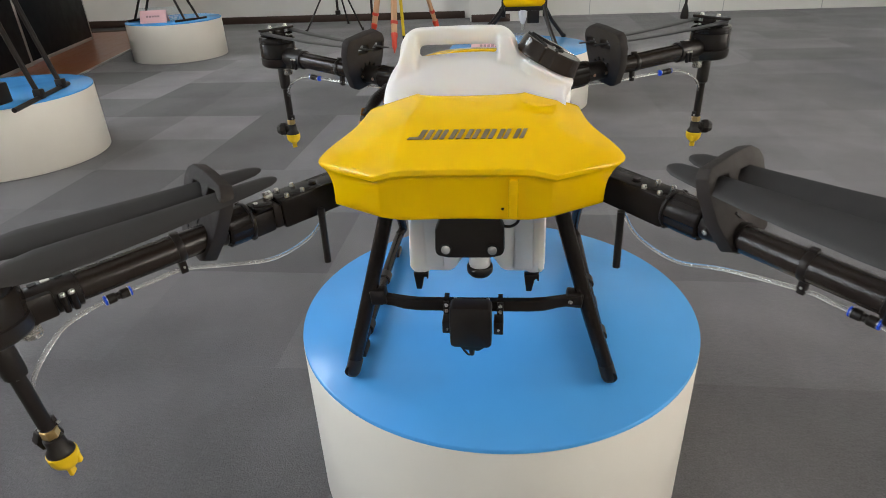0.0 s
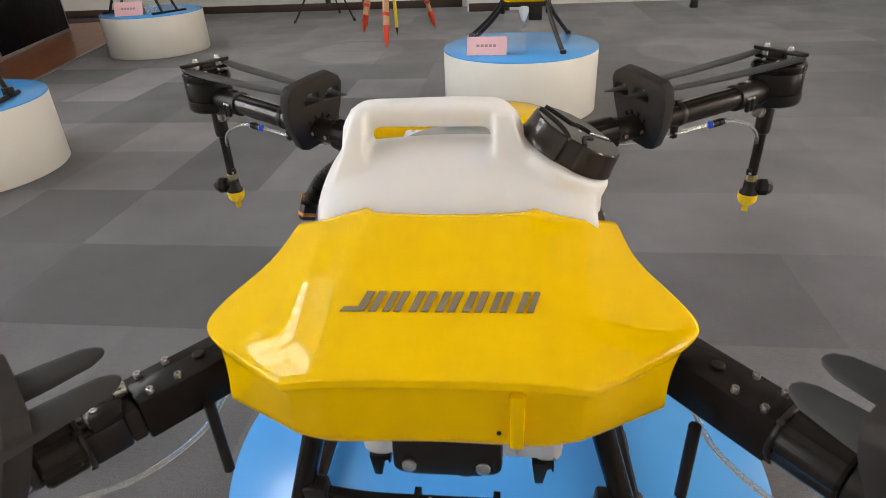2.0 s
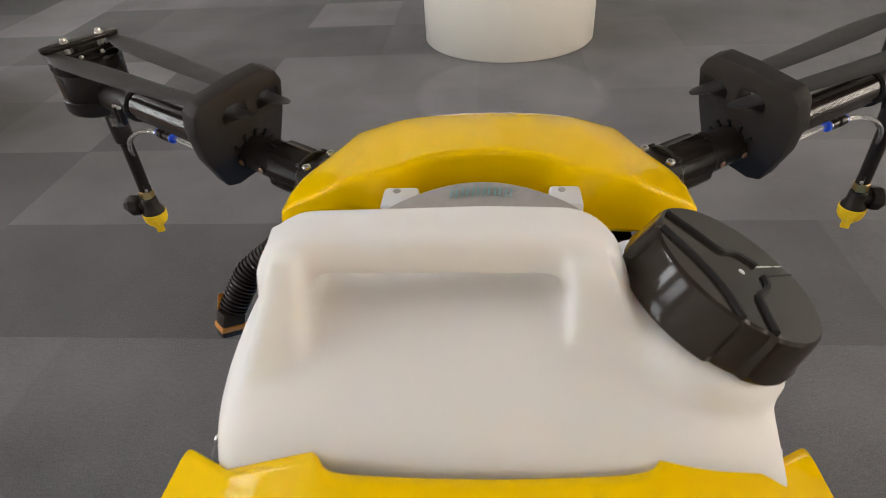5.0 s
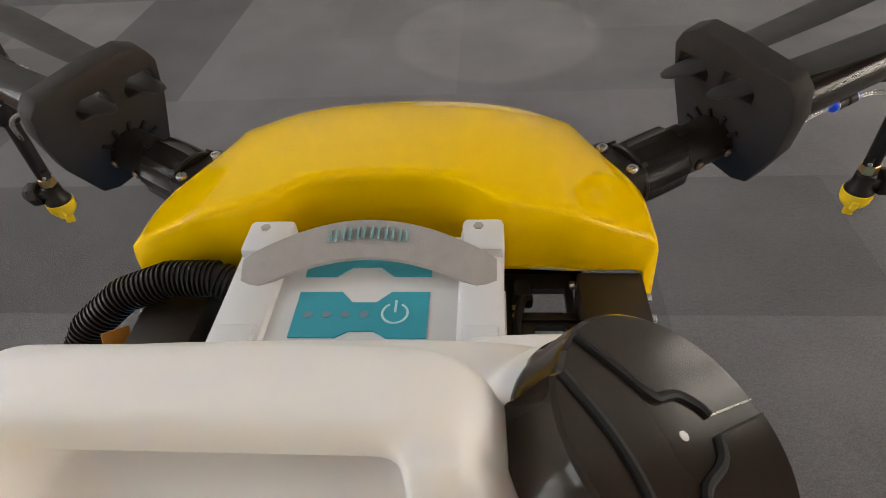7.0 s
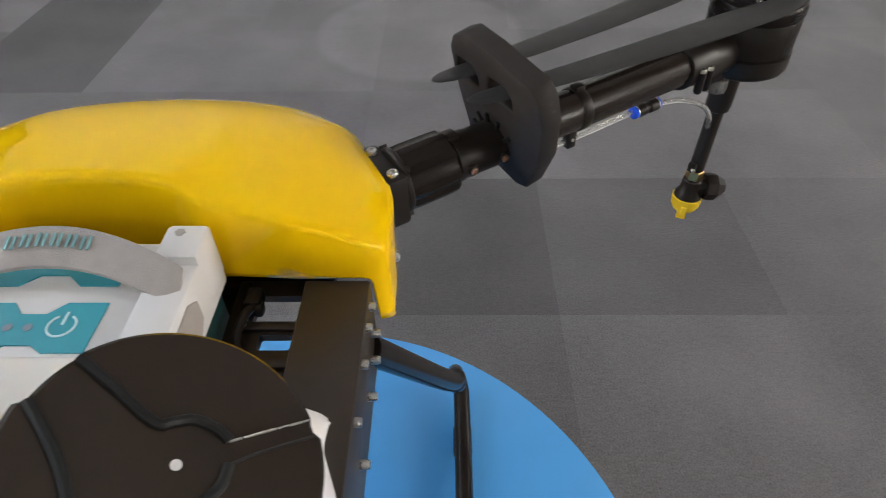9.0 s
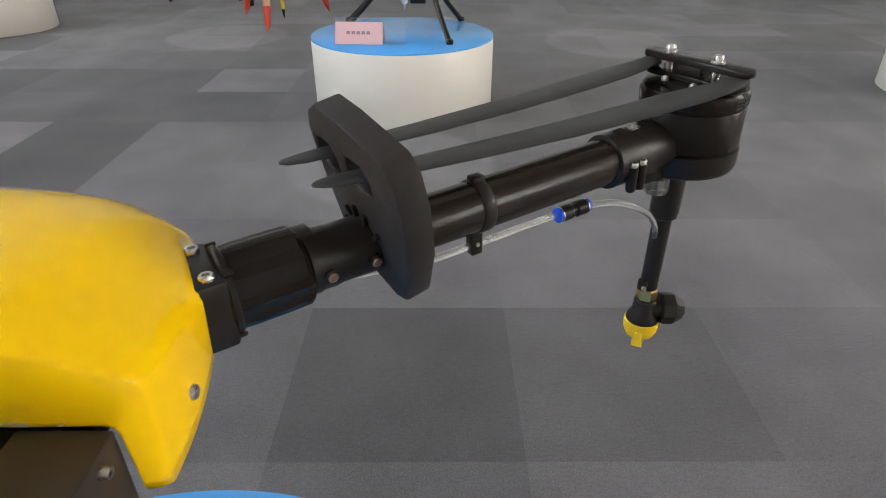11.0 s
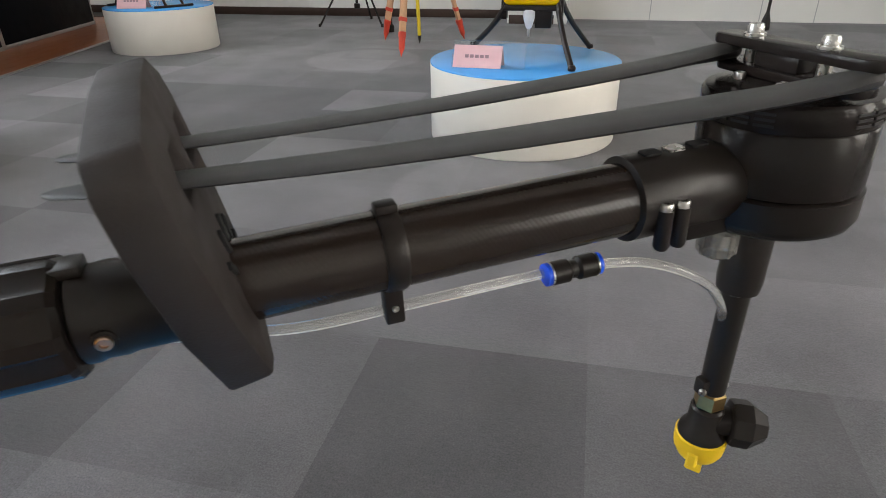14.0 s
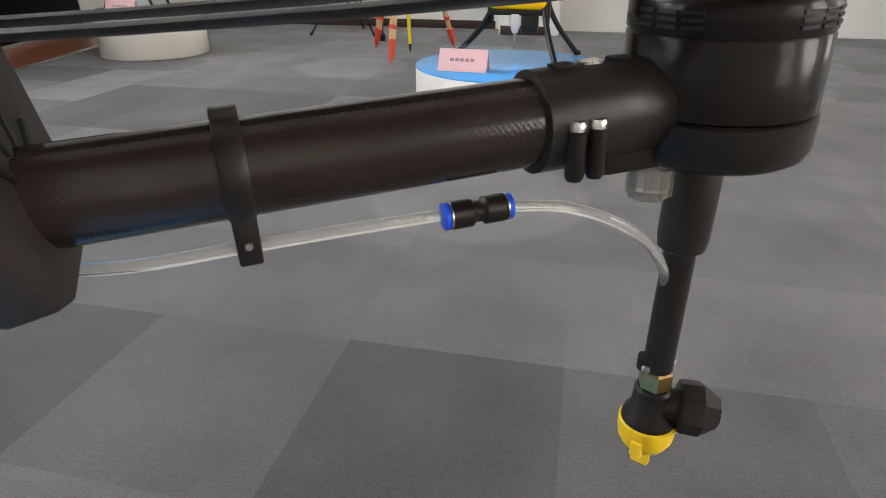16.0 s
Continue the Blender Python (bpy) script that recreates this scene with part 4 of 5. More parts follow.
    for a in (40, 140, 220, 320):
        part("lug", box(c0 - 0.001, c0 + 0.0045, -0.002, 0.002, 0.0238, 0.0262, 0.0006, mt @ Matrix.Rotation(radians(a), 4, "X")), BLACK, rim)
    neck = part("arm_neck", lathe(((0.0170, n0), (0.0184, n0 + 0.001), (0.0184, n0 + 0.005), (0.0176, n0 + 0.007), (0.0180, n0 + 0.014), (0.0172, n0 + 0.018), (0.0174, n1 - 0.004), (0.0182, n1)), 36, ax), BLACK, drone, "black tapered arm neck")
    for xx in (n0 + 0.010, n0 + 0.036) if rear else (n0 + 0.010,):
        part("boss", lathe(((0, 0.012), (0.0044, 0.012), (0.0044, 0.0185), (0.0036, 0.0190), (0, 0.0190)), 14, along(mt @ Vector((xx, 0, 0)), D(0, -0.99, -0.12))), BLACK, neck)
        screw(mt @ Vector((xx, -0.0188, -0.0023)), D(0, -0.99, -0.12), neck, 0.0030, 0.0016, material=COPPER if rear else STEEL)
    part("lug", box(n0 - 0.004, n0 + 0.007, -0.006, 0.006, 0.017, 0.0215, 0.001, mt), BLACK, neck)
    # foam holder for the folded blades
    lean = 11 if rear else 20
    pm = m @ Matrix.Translation((pad_x, 0, 0)) @ Matrix.Rotation(radians(-lean), 4, "Y") @ turned @ Matrix.Translation((*shift, 0))
    far_y, near_y = (0.024 - shift[0], -0.0145 - shift[0]) if rear else (0.006, -0.034)
    low = 0.044 - shift[1] + raised
    holes = [[(cy - 0.013, low), (cy + 0.010, low), (cy + 0.013, low + 0.006), (cy + 0.009, low + 0.016), (cy - 0.008, low + 0.016), (cy - 0.014, low + 0.009)] for cy in (far_y, near_y)]
    pad = part("blade_holder", prism(HOLDER, -0.008, 0.009, 0.0022, pm, holes=holes), FOAM, drone, "black foam holder for the folded blades")
    for ang in (20, 50, 80, 110, 140):
        rot = pm @ Matrix.Rotation(radians(ang), 4, "Z")
        part("slit", box(0.0165, 0.027, -0.0016, 0.0016, -0.0104, 0.0104, 0.0004, rot, 1), BLACK_AND_SHADE, pad)
    # motor
    mo = m @ Matrix.Translation((-0.007, -0.008, 0))
    mount = lathe(((0.0, -0.0145), (0.033, -0.0145), (0.0368, -0.012), (0.0386, -0.008), (0.0386, 0.004), (0.037, 0.005)), 64, mo)
    motor_ob = part("motor", lathe(((0.036, 0.005), (0.0376, 0.006), (0.0376, 0.034), (0.0369, 0.0350), (0.0376, 0.0362), (0.0376, 0.0455), (0.0362, 0.0475), (0.030, 0.048), (0.024, 0.048), (0.0235, 0.0505), (0, 0.0505)), 64, mo), SATIN, drone, "black brushless motor")
    part("motor_mount", mount, BLACK, drone, "black motor mount")
    for k in range(24):
        a = 2 * math.pi * k / 24
        if k % 6 in (0, 1, 2):
            for z in (0.0385, 0.0410, 0.0435):
                part("vent_slot", box(0.0368, 0.0379, -0.004, 0.004, z - 0.0006, z + 0.0006, 0, mo @ Matrix.Rotation(a, 4, "Z")), BLACK_AND_SHADE, motor_ob)
    sleeve = lathe(((0.0170, -0.0915), (0.0192, -0.0905), (0.0192, -0.034), (0.018, -0.032)), 40, ax)
    box(-0.066, -0.026, -0.0205, 0.0185, -0.0150, 0.014, 0.004, m, 2, sleeve)
    clamp = part("tube_clamp", sleeve, BLACK, drone, "black tube clamp with two bolts")
    for xx in (-0.0810, -0.0725):
        for yy in (-0.0248, 0.0170):
            part("bolt_boss", lathe(((0, -0.0115), (0.0028, -0.0112), (0.0036, -0.0095), (0.0036, 0.0075), (0, 0.0075)), 14, m @ Matrix.Translation((xx, yy, 0))), BLACK, clamp)
            screw(P(xx, yy, 0.0075), D(0, 0, 1), clamp, 0.0033, 0.0032)
    for xx in (-0.078, -0.066, -0.054):
        part("slot", prism(rounded(xx - 0.0042, xx + 0.0042, -0.0035, 0.0035, 0.0015, 3), 0.0190, 0.0200, 0.0, mt), STEEL if xx == -0.066 else BLACK_AND_SHADE, clamp)
    # propeller
    hub_ob = part("propeller_hub", prism(rounded(-0.0195, -0.0045, -0.053, 0.034, 0.006, 4), 0.0615, 0.0665, 0.0012, m), SATIN, drone, "black propeller hub bar")
    part("hub_base", prism(rounded(-0.0205, -0.0035, -0.048, 0.029, 0.006, 4), 0.0505, 0.0550, 0.001, m), SATIN, hub_ob)
    part("hub_block", box(-0.018, -0.006, -0.018, 0.006, 0.0548, 0.0617, 0.001, m), SATIN, hub_ob)
    for yy in (0.0138, -0.0260):
        part("washer", lathe(((0, 0), (0.0048, 0), (0.0048, 0.0012), (0, 0.0012)), 16, m @ Matrix.Translation((-0.012, yy, 0.0665))), STEEL, hub_ob)
        part("pin", lathe(((0, 0), (0.0030, 0), (0.0030, 0.0070), (0, 0.0070)), 12, m @ Matrix.Translation((-0.012, yy, 0.0548))), STEEL, hub_ob)
        screw(P(-0.012, yy, 0.0676), D(0, 0, 1), hub_ob, 0.0036, 0.0040, "bolt")
    for xx, yy in ((-0.0262, 0.004), (-0.0262, -0.020), (0.010, -0.008)):
        screw(P(xx, yy, 0.0503), D(0, 0, 1), motor_ob, 0.0026, 0.003)
    spin = -9 if rear else spin
    far_tip, near_tip = ((-0.307, 0.0234, 0.0505), (-0.3035, -0.0143, 0.0510)) if rear else ((-0.328, 0.006 + shift[0] * 0.5, 0.053 + raised), (-0.326, -0.036 + shift[0] * 0.5, 0.052 + raised))
    part("propeller_blade", blade(m, (-0.012, 0.0265, 0.0582 + raised), far_tip, spin), BLADE, drone, "folded dark grey propeller blade")
    part("propeller_blade", blade(m, (-0.012, -0.0455, 0.0582 + raised), near_tip, spin), BLADE, drone, "folded dark grey propeller blade")
    lens = lathe(((0, -0.0295), (0.0075, -0.0292), (0.0086, -0.0280), (0.0086, -0.0165), (0, -0.0165)), 20, m @ Matrix.Translation((-0.037, -0.012, 0)))
    lens_ob = part("status_lamp", lens, CLEAR, drone, "clear status lamp")
    for k in range(8):
        part("rib", box(0.0082, 0.0094, -0.0009, 0.0009, -0.0285, -0.017, 0.0003, m @ Matrix.Translation((-0.037, -0.012, 0)) @ Matrix.Rotation(k * math.pi / 4, 4, "Z"), 1), CLEAR, lens_ob)
    # spray line
    if rear:
        line = [(-0.385, 0.012, -0.018), (-0.33, 0.018, -0.022), (-0.27, 0.010, -0.0265), (-0.235, 0.002, -0.0275), (clip_x, -0.0005, -0.0265), (-0.15, 0.001, -0.0275), (con_x - 0.013, 0.0035, -0.0293)]
        arc = [(con_x + 0.013, 0.001, -0.0293), (-0.07, -0.001, -0.033), (-0.046, -0.003, -0.043), (-0.028, -0.004, -0.056), (-0.016, -0.002, -0.071), (-0.008, 0.002, -0.086)]
    else:
        line = [(-0.405, -0.004, -0.016), (-0.395, -0.006, -0.030), (-0.365, -0.008, -0.052), (-0.310, -0.004, -0.062), (-0.25, 0, -0.046), (clip_x, 0, -0.0285), ((clip_x + con_x) / 2, 0.001, -0.0285), (con_x - 0.013, 0.002, -0.029)]
        arc = [(con_x + 0.013, 0.002, -0.029), (-0.070, -0.002, -0.035), (-0.045, -0.006, -0.050), (-0.024, -0.006, -0.073), (-0.012, -0.002, -0.100), (-0.006, 0.002, -0.112)]
    part("hose", tube([P(*q) for q in line], 0.0025, 12), HOSE, drone, "clear plastic hose")
    part("hose", tube([P(*q) for q in arc], 0.0025, 12), HOSE, drone, "clear plastic hose")
    cx = m @ Matrix(((0, 0, 1, con_x), (1, 0, 0, 0.002), (0, 1, 0, -0.0293), (0, 0, 0, 1)))
    con = part("hose_connector", lathe(((0.0045, -0.0118), (0.0058, -0.0113), (0.0058, -0.0030), (0.0044, -0.0014), (0.0044, 0.0014), (0.0058, 0.0030), (0.0058, 0.0113), (0.0045, 0.0118)), 24, cx), BLACK, drone, "black push-in hose connector")
    for za, zb, zr in ((-0.0148, -0.0120, -0.0124), (0.0120, 0.0148, 0.0115)):
        part("collar", lathe(((0.0032, za), (0.0055, za + 0.0004), (0.0055, zb - 0.0004), (0.0032, zb)), 20, cx), BLUE_RING, con, "blue release collar")
        part("metal_ring", lathe(((0.0050, zr), (0.0059, zr + 0.0001), (0.0059, zr + 0.0008), (0.0050, zr + 0.0009)), 20, cx), STEEL, con)
    # drop pipe and nozzle
    mn = m0 @ Matrix.Translation((0.0, 0.002, 0))
    if opened:
        # the loosened pipe leans back towards the body
        mn = m0 @ Matrix.Translation((-0.006, 0.001, 0)) @ Matrix(((1, 0, 0.075, 0), (0, 1, 0.075, 0), (0, 0, 1, 0), (0, 0, 0, 1)))
    dn = part("nozzle_pipe", lathe(((0.0070, -0.139), (0.0078, -0.138), (0.0078, -0.068), (0.0112, -0.066), (0.0120, -0.060), (0.0120, -0.018), (0.010, -0.014)), 28, mn), BLACK, drone, "black drop pipe", angle=30)
    part("pipe_clip", box(-0.0115, -0.005, -0.004, 0.004, -0.1385, -0.1275, 0.0015, mn), BLACK, dn)
    screw(mn @ Vector((-0.0105, -0.003, -0.1345)), m0.to_3x3() @ Vector((-0.6, -0.8, 0)), dn, 0.0022, 0.0025)
    screw(mn @ Vector((0.0068, -0.003, -0.1345)), m0.to_3x3() @ Vector((0.7, -0.7, 0)), dn, 0.0014, 0.0015)
    part("hex_nut", lathe(((0.0076, -0.1505), (0.0090, -0.1495), (0.0090, -0.1400), (0.0076, -0.139)), 6, mn), BRASS, dn, "brass hexagon fitting")
    body = lathe(((0.010, -0.1770), (0.0138, -0.1760), (0.0146, -0.1725), (0.0140, -0.1690), (0.0105, -0.1640), (0.0100, -0.1520), (0.0085, -0.1505)), 32, mn)
    kd = mn.to_3x3() @ Vector((0.85, -0.52, -0.05) if rear else (0.15, 0.98, 0.0))
    km = along(mn @ Vector((0, 0, -0.1610)), kd)
    lathe(((0.0092, 0.000), (0.0092, 0.0135), (0.0080, 0.0140)), 24, km, body)
    bodyo = part("nozzle_body", body, BLACK, dn, "black elbow nozzle body")
    part("knob", lathe(((0.0120, 0.0135), (0.0140, 0.0142), (0.0148, 0.0160), (0.0150, 0.0250), (0.0146, 0.0256), (0.0090, 0.0345), (0.0070, 0.0352), (0, 0.0352)), 8, km), BLACK, bodyo, "faceted black side knob", angle=25)
    cap_bm = lathe(((0, -0.1975), (0.0030, -0.1970), (0.0070, -0.1945), (0.0125, -0.1890), (0.0150, -0.1840), (0.0157, -0.1780), (0.0157, -0.1735), (0.0146, -0.1728)), 28, mn)
    box(-0.0022, 0.0022, -0.0050, 0.0050, -0.2060, -0.1950, 0.0008, mn @ Matrix.Rotation(radians(35), 4, "Z"), 1, cap_bm)
    for a in (35, 215):
        box(0.0105, 0.0165, -0.0032, 0.0032, -0.1900, -0.1790, 0.0012, mn @ Matrix.Rotation(radians(a), 4, "Z"), 1, cap_bm)
    part("nozzle_cap", cap_bm, NOZZLE_YELLOW, dn, "yellow nozzle tip cap with wings", angle=25)


REAR_BEND = (-0.031, -0.0084, 0.0307, 0.0093)
arm((CX + 0.449, 0.430), (0.845, 0.534), 0.727, 1, True, 0.033, REAR_BEND)
arm((CX - 0.458, 0.430), (-0.845, 0.534), 0.727, -1, True, 0.033, REAR_BEND)
arm((0.4634, -0.4695), (0.640, -0.768), 0.645, 1, False, -0.0335, shift=(0.012, 0.010), clip_x=-0.165, con_x=-0.105, spin=42, raised=0.011)
arm((-0.452, -0.474), (-0.640, -0.768), 0.641, -1, False, -0.0335, shift=(0.020, -0.004), clip_x=-0.199, con_x=-0.124, opened=True)

# ---- battery ----
battery = thing("battery_pack", (0, 0.10, 0.6905), "white drone battery with teal label panels and a grey carrying strap", "battery")
part("lower_case", box(-0.0660, 0.0630, 0.040, 0.137, 0.6905, 0.7275, 0.003), mat("dark_teal_case", (0.012, 0.055, 0.055), 0.4, vary=0.08, scale=40), battery, "dark teal lower battery case")
part("case", box(-0.068, 0.064, 0.040, 0.138, 0.728, 0.758, 0.003), WHITE_CASE, battery)
for x0, x1 in ((-0.072, -0.046), (0.045, 0.0675)):
    rail = box(x0, x1, 0.036, 0.1405, 0.7275, 0.7625, 0.003)
    box(x0 + 0.001, x1 + 0.0005, 0.116, 0.1410, 0.735, 0.768, 0.003, bm=rail)
    box(x0 + 0.003, x1 - 0.003, 0.044, 0.070, 0.760, 0.7645, 0.0015, bm=rail)
    part("rail", rail, WHITE_CASE, battery, "white moulded side rail")
    part("socket", lathe(((0, 0), (0.0028, 0), (0.0028, 0.001), (0, 0.001)), 6, Matrix.Translation(((x0 * 1.15 + x1 * 0.85) / 2, 0.134, 0.7675))), STRAP, battery)
for sx in (-0.0722, 0.0677):
    part("side_recess", prism([(0.060, 0.734), (0.070, 0.7315), (0.092, 0.7325), (0.102, 0.740), (0.102, 0.752), (0.094, 0.7575), (0.068, 0.7565), (0.060, 0.750)], -0.0006, 0.0006, m=Matrix(((0, 0, 1, sx), (1, 0, 0, 0), (0, 1, 0, 0), (0, 0, 0, 1)))), STRAP, battery, "grey recessed grip")
lab = [(-0.0345, 0.066), (-0.012, 0.066), (-0.006, 0.070), (0.006, 0.070), (0.012, 0.066), (0.031, 0.066), (0.031, 0.095), (0.012, 0.095), (0.005, 0.088), (-0.007, 0.088), (-0.013, 0.095), (-0.0345, 0.095)]
label = part("label_panel", prism(lab, 0.758, 0.7588), TEAL, battery, "teal label with power button")
lab2 = [(-0.0345, 0.106), (-0.018, 0.106), (-0.010, 0.113), (0.004, 0.113), (0.012, 0.106), (0.031, 0.106), (0.031, 0.122), (-0.0345, 0.122)]
part("label_panel", prism(lab2, 0.758, 0.7588), TEAL, battery, "teal label")
ringbm = tube([(0.0150 + 0.0062 * math.cos(radians(a)), 0.0810 + 0.0062 * math.sin(radians(a)), 0.7589) for a in range(120, 425, 20)], 0.0006, 6, steps=2)
box(0.0144, 0.0156, 0.0815, 0.0890, 0.7586, 0.7593, bm=ringbm)
part("power_mark", ringbm, PALE_PRINT, label)
for k in range(4):
    part("level_dot", lathe(((0, 0.7587), (0.0022, 0.7587), (0.0022, 0.7591), (0, 0.7591)), 10, Matrix.Translation((-0.0275 + 0.0092 * k, 0.0800, 0))), RED_PRINT, label)
strap_bm = bmesh.new()
prev = None
for k in range(25):
    u = k / 24
    x = -0.066 + 0.130 * u
    lift = 0.7630 + 0.012 * math.sin(math.pi * u) ** 0.7
    y = 0.100 + 0.017 * math.sin(math.pi * u)
    ring = [strap_bm.verts.new((x, y - 0.0086, lift - 0.005)), strap_bm.verts.new((x, y + 0.0086, lift + 0.005)), strap_bm.verts.new((x, y + 0.0086, lift + 0.003)), strap_bm.verts.new((x, y - 0.0086, lift - 0.007))]
    if prev:
        for i in range(4):
            strap_bm.faces.new((prev[i], prev[(i + 1) % 4], ring[(i + 1) % 4], ring[i]))
    else:
        strap_bm.faces.new(ring[::-1])
    prev = ring
strap_bm.faces.new(prev)
strap = part("strap", strap_bm, STRAP, battery, "grey woven carrying strap")
for k in range(6):
    u = 0.36 + 0.056 * k
    x = -0.066 + 0.130 * u
    lift = 0.7630 + 0.012 * math.sin(math.pi * u) ** 0.7 + 0.0022
    y = 0.100 + 0.017 * math.sin(math.pi * u) + 0.002
    mark_m = axes((x, y, lift), (1, 0, 0), (0, -0.40, 0.917))
    mark_bm = prism([(-0.0024, -0.0034), (-0.0014, -0.0034), (-0.0006, 0.0034), (-0.0016, 0.0034)], -0.0006, 0.0003, m=mark_m)
    prism([(0.0008, -0.0034), (0.0018, -0.0034), (0.0026, 0.0034), (0.0016, 0.0034)], -0.0006, 0.0003, m=mark_m, bm=mark_bm)
    part("mark", mark_bm, TEAL_PRINT, strap, "woven teal mark")

# cable sleeve and plugs beside the battery
sleeve_pts = [(-0.066, 0.114, 0.732), (-0.092, 0.120, 0.743), (-0.120, 0.121, 0.742), (-0.149, 0.117, 0.733), (-0.174, 0.108, 0.715), (-0.188, 0.096, 0.691)]
curve = [Vector(p) for p in sleeve_pts]
bm = tube(sleeve_pts, 0.0086, 14, steps=8)
sleeve = part("cable_sleeve", bm, FOAM, drone, "black corrugated cable sleeve")
for k in range(50):
    u = k / 49 * (len(curve) - 1.001)
    i = int(u)
    p = curve[i].lerp(curve[i + 1], u - i)
    d = (curve[i + 1] - curve[i]).normalized()
    if 0 < i < len(curve) - 1:
        d = (d + (u - i) * (curve[min(i + 2, 5)] - curve[min(i + 1, 4)]).normalized() * 0.5 + (1 - u + i) * (curve[i] - curve[i - 1]).normalized() * 0.5).normalized()
    part("ring", lathe(((0.0084, -0.0010), (0.0106, -0.0005), (0.0106, 0.0005), (0.0084, 0.0010)), 14, along(p, d)), BLACK, sleeve)
for (px, py, pz), (dx, dy, dz) in (((-0.1885, 0.093, 0.691), (-0.20, -0.25, -0.94)), ((-0.146, 0.090, 0.714), (-0.10, -0.30, -0.94))):
    pm = along((px, py, pz), (dx, dy, dz))
    plug = part("battery_plug", box(-0.009, 0.009, -0.0065, 0.0065, 0.0, 0.020, 0.002, pm), BLACK, drone, "black and orange battery plug")
    part("plug_band", box(-0.0096, 0.0096, -0.0071, 0.0071, 0.010, 0.015, 0.001, pm), ORANGE, plug, "orange band")
    part("plug_face", box(-0.0075, 0.0075, 0.0066, 0.0074, -0.012, 0.009, 0.0003, pm), ORANGE, plug, "orange plug face")

# ---- wooden floor and black screens by the side wall ----
edge0, edge1 = Vector((-3.62, 4.03, 0)), Vector((-4.02, 5.75, 0))
run = (edge1 - edge0).normalized()
left = Vector((-run.y, run.x, 0))
wm = axes(edge0 - run * 4.5, run)
wood = tagged(link("wood_floor", box(0, 7.5, 0.012, 4.2, -0.007, 0.001, m=wm), mat("wood_gap", (0.05, 0.02, 0.01), 0.7)), "reddish-brown glossy wooden floor strip", "floor", kind="structure")
tagged(link("trim", box(0, 7.4, -0.006, 0.014, -0.006, 0.012, 0.003, wm), ALU), "pale metal edging strip of the wooden floor", "trim", kind="structure")
plank_meshes = {}
for row in range(34):
    x = -0.4 * (row % 3)
    while x < 7.3:
        x0, x1 = max(x, 0.0), min(x + 1.1, 7.3)
        key = (round(x1 - x0, 3))
        if key not in plank_meshes:
            me = bpy.data.meshes.new("plank")
            pb = box(0.0004, key - 0.0004, 0.0004, 0.1186, 0, 0.006, 0.0006, segs=1)
            bmesh.ops.transform(pb, matrix=Matrix.Scale(S, 4), verts=pb.verts[:])
            pb.to_mesh(me)
            pb.free()
            me.materials.append(WOODFLOOR)
            plank_meshes[key] = me
        ob = new("plank", plank_meshes[key])
        ob.parent = wood
        q = wm @ Matrix.Translation((x0, 0.015 + 0.119 * row, 0.0014))
        q.translation *= S
        ob.matrix_local = q
        x += 1.1


def screen(p0, p1, high):
    a, c = Vector((*p0, 0)), Vector((*p1, 0))
    m = axes(a + Vector((0, 0, 0.008)), c - a)
    w = (c - a).length
    s = thing("display_screen", (*((a + c) / 2).xy, 0.008), "tall black display screen panel with a silver metal frame", "screen", "black display screens")
    part("panel", box(0.02, w - 0.02, 0.004, 0.05, 0.03, high - 0.02, 0.003, m), SCREEN, s)
    for x0, x1, z0, z1 in ((0, 0.022, 0, high), (w - 0.022, w, 0, high), (0.022, w - 0.022, 0.0, 0.032), (0.022, w - 0.022, high - 0.022, high)):
        part("frame_bar", box(x0, x1, -0.004, 0.054, z0, z1, 0.003, m), ALU, s)
    for x in (0.05, w - 0.05):
        screw(m @ Vector((x, -0.004, 0.016)), m.to_3x3() @ Vector((0, -1, 0)), s, 0.006, 0.003)


screen((-4.88, 6.0), (-4.44, 4.42), 1.9)
screen((-4.42, 4.40), (-4.05, 3.05), 1.9)


# ---- smaller drones on the other pedestals ----
def card(x, y, z, w, h, turn, tilt=62):
    m = Matrix.Translation((x, y, z)) @ Matrix.Rotation(radians(turn), 4, "Z") @ Matrix.Rotation(radians(tilt), 4, "X")
    c = thing("label_card", (x, y, z), "pink paper label card standing on a blue pedestal top", "card", "pink label cards")
    part("sheet", box(-w / 2, w / 2, 0, h, -0.0012, 0.0012, m=m), PINK, c)
    for k in range(5):
        part("text_bar", box(-w * 0.26 + k * w * 0.105, -w * 0.26 + k * w * 0.105 + w * 0.075, h * 0.44, h * 0.58, 0.0013, 0.002, m=m), PRINT, c)
    part("clear_holder", box(-w * 0.53, w * 0.98, -0.002, h * 1.22, -0.0050, -0.0016, 0.0004, m, 1), ACRYLIC, c, "clear acrylic holder")
    back = m @ Matrix.Translation((0, h * 0.92, -0.0065)) @ Matrix.Rotation(radians(2 * (90 - tilt)), 4, "X")
    part("prop", box(-w * 0.5, w * 0.5, -h * 0.98, 0, -0.0012, 0.0012, m=back), PINK, c)


card(-0.085, 2.665, PED + 0.001, 0.205, 0.095, -3)
card(-3.16, 4.53, PED + 0.001, 0.23, 0.115, 12)

small = thing("small_drone", (0.11, 3.0, PED), "small yellow spraying drone on splayed black legs", "drone")
bd = box(-0.01, 0.235, 2.84, 3.11, 0.560, 0.640, 0.03, segs=3)
part("body", bd, YELLOW, small, "yellow body")
part("belly_plate", box(-0.002, 0.225, 2.85, 3.10, 0.540, 0.562, 0.004), BLACK, small)
part("pump", box(0.13, 0.20, 2.86, 2.93, 0.470, 0.546, 0.006), BLACK, small, "black pump block")
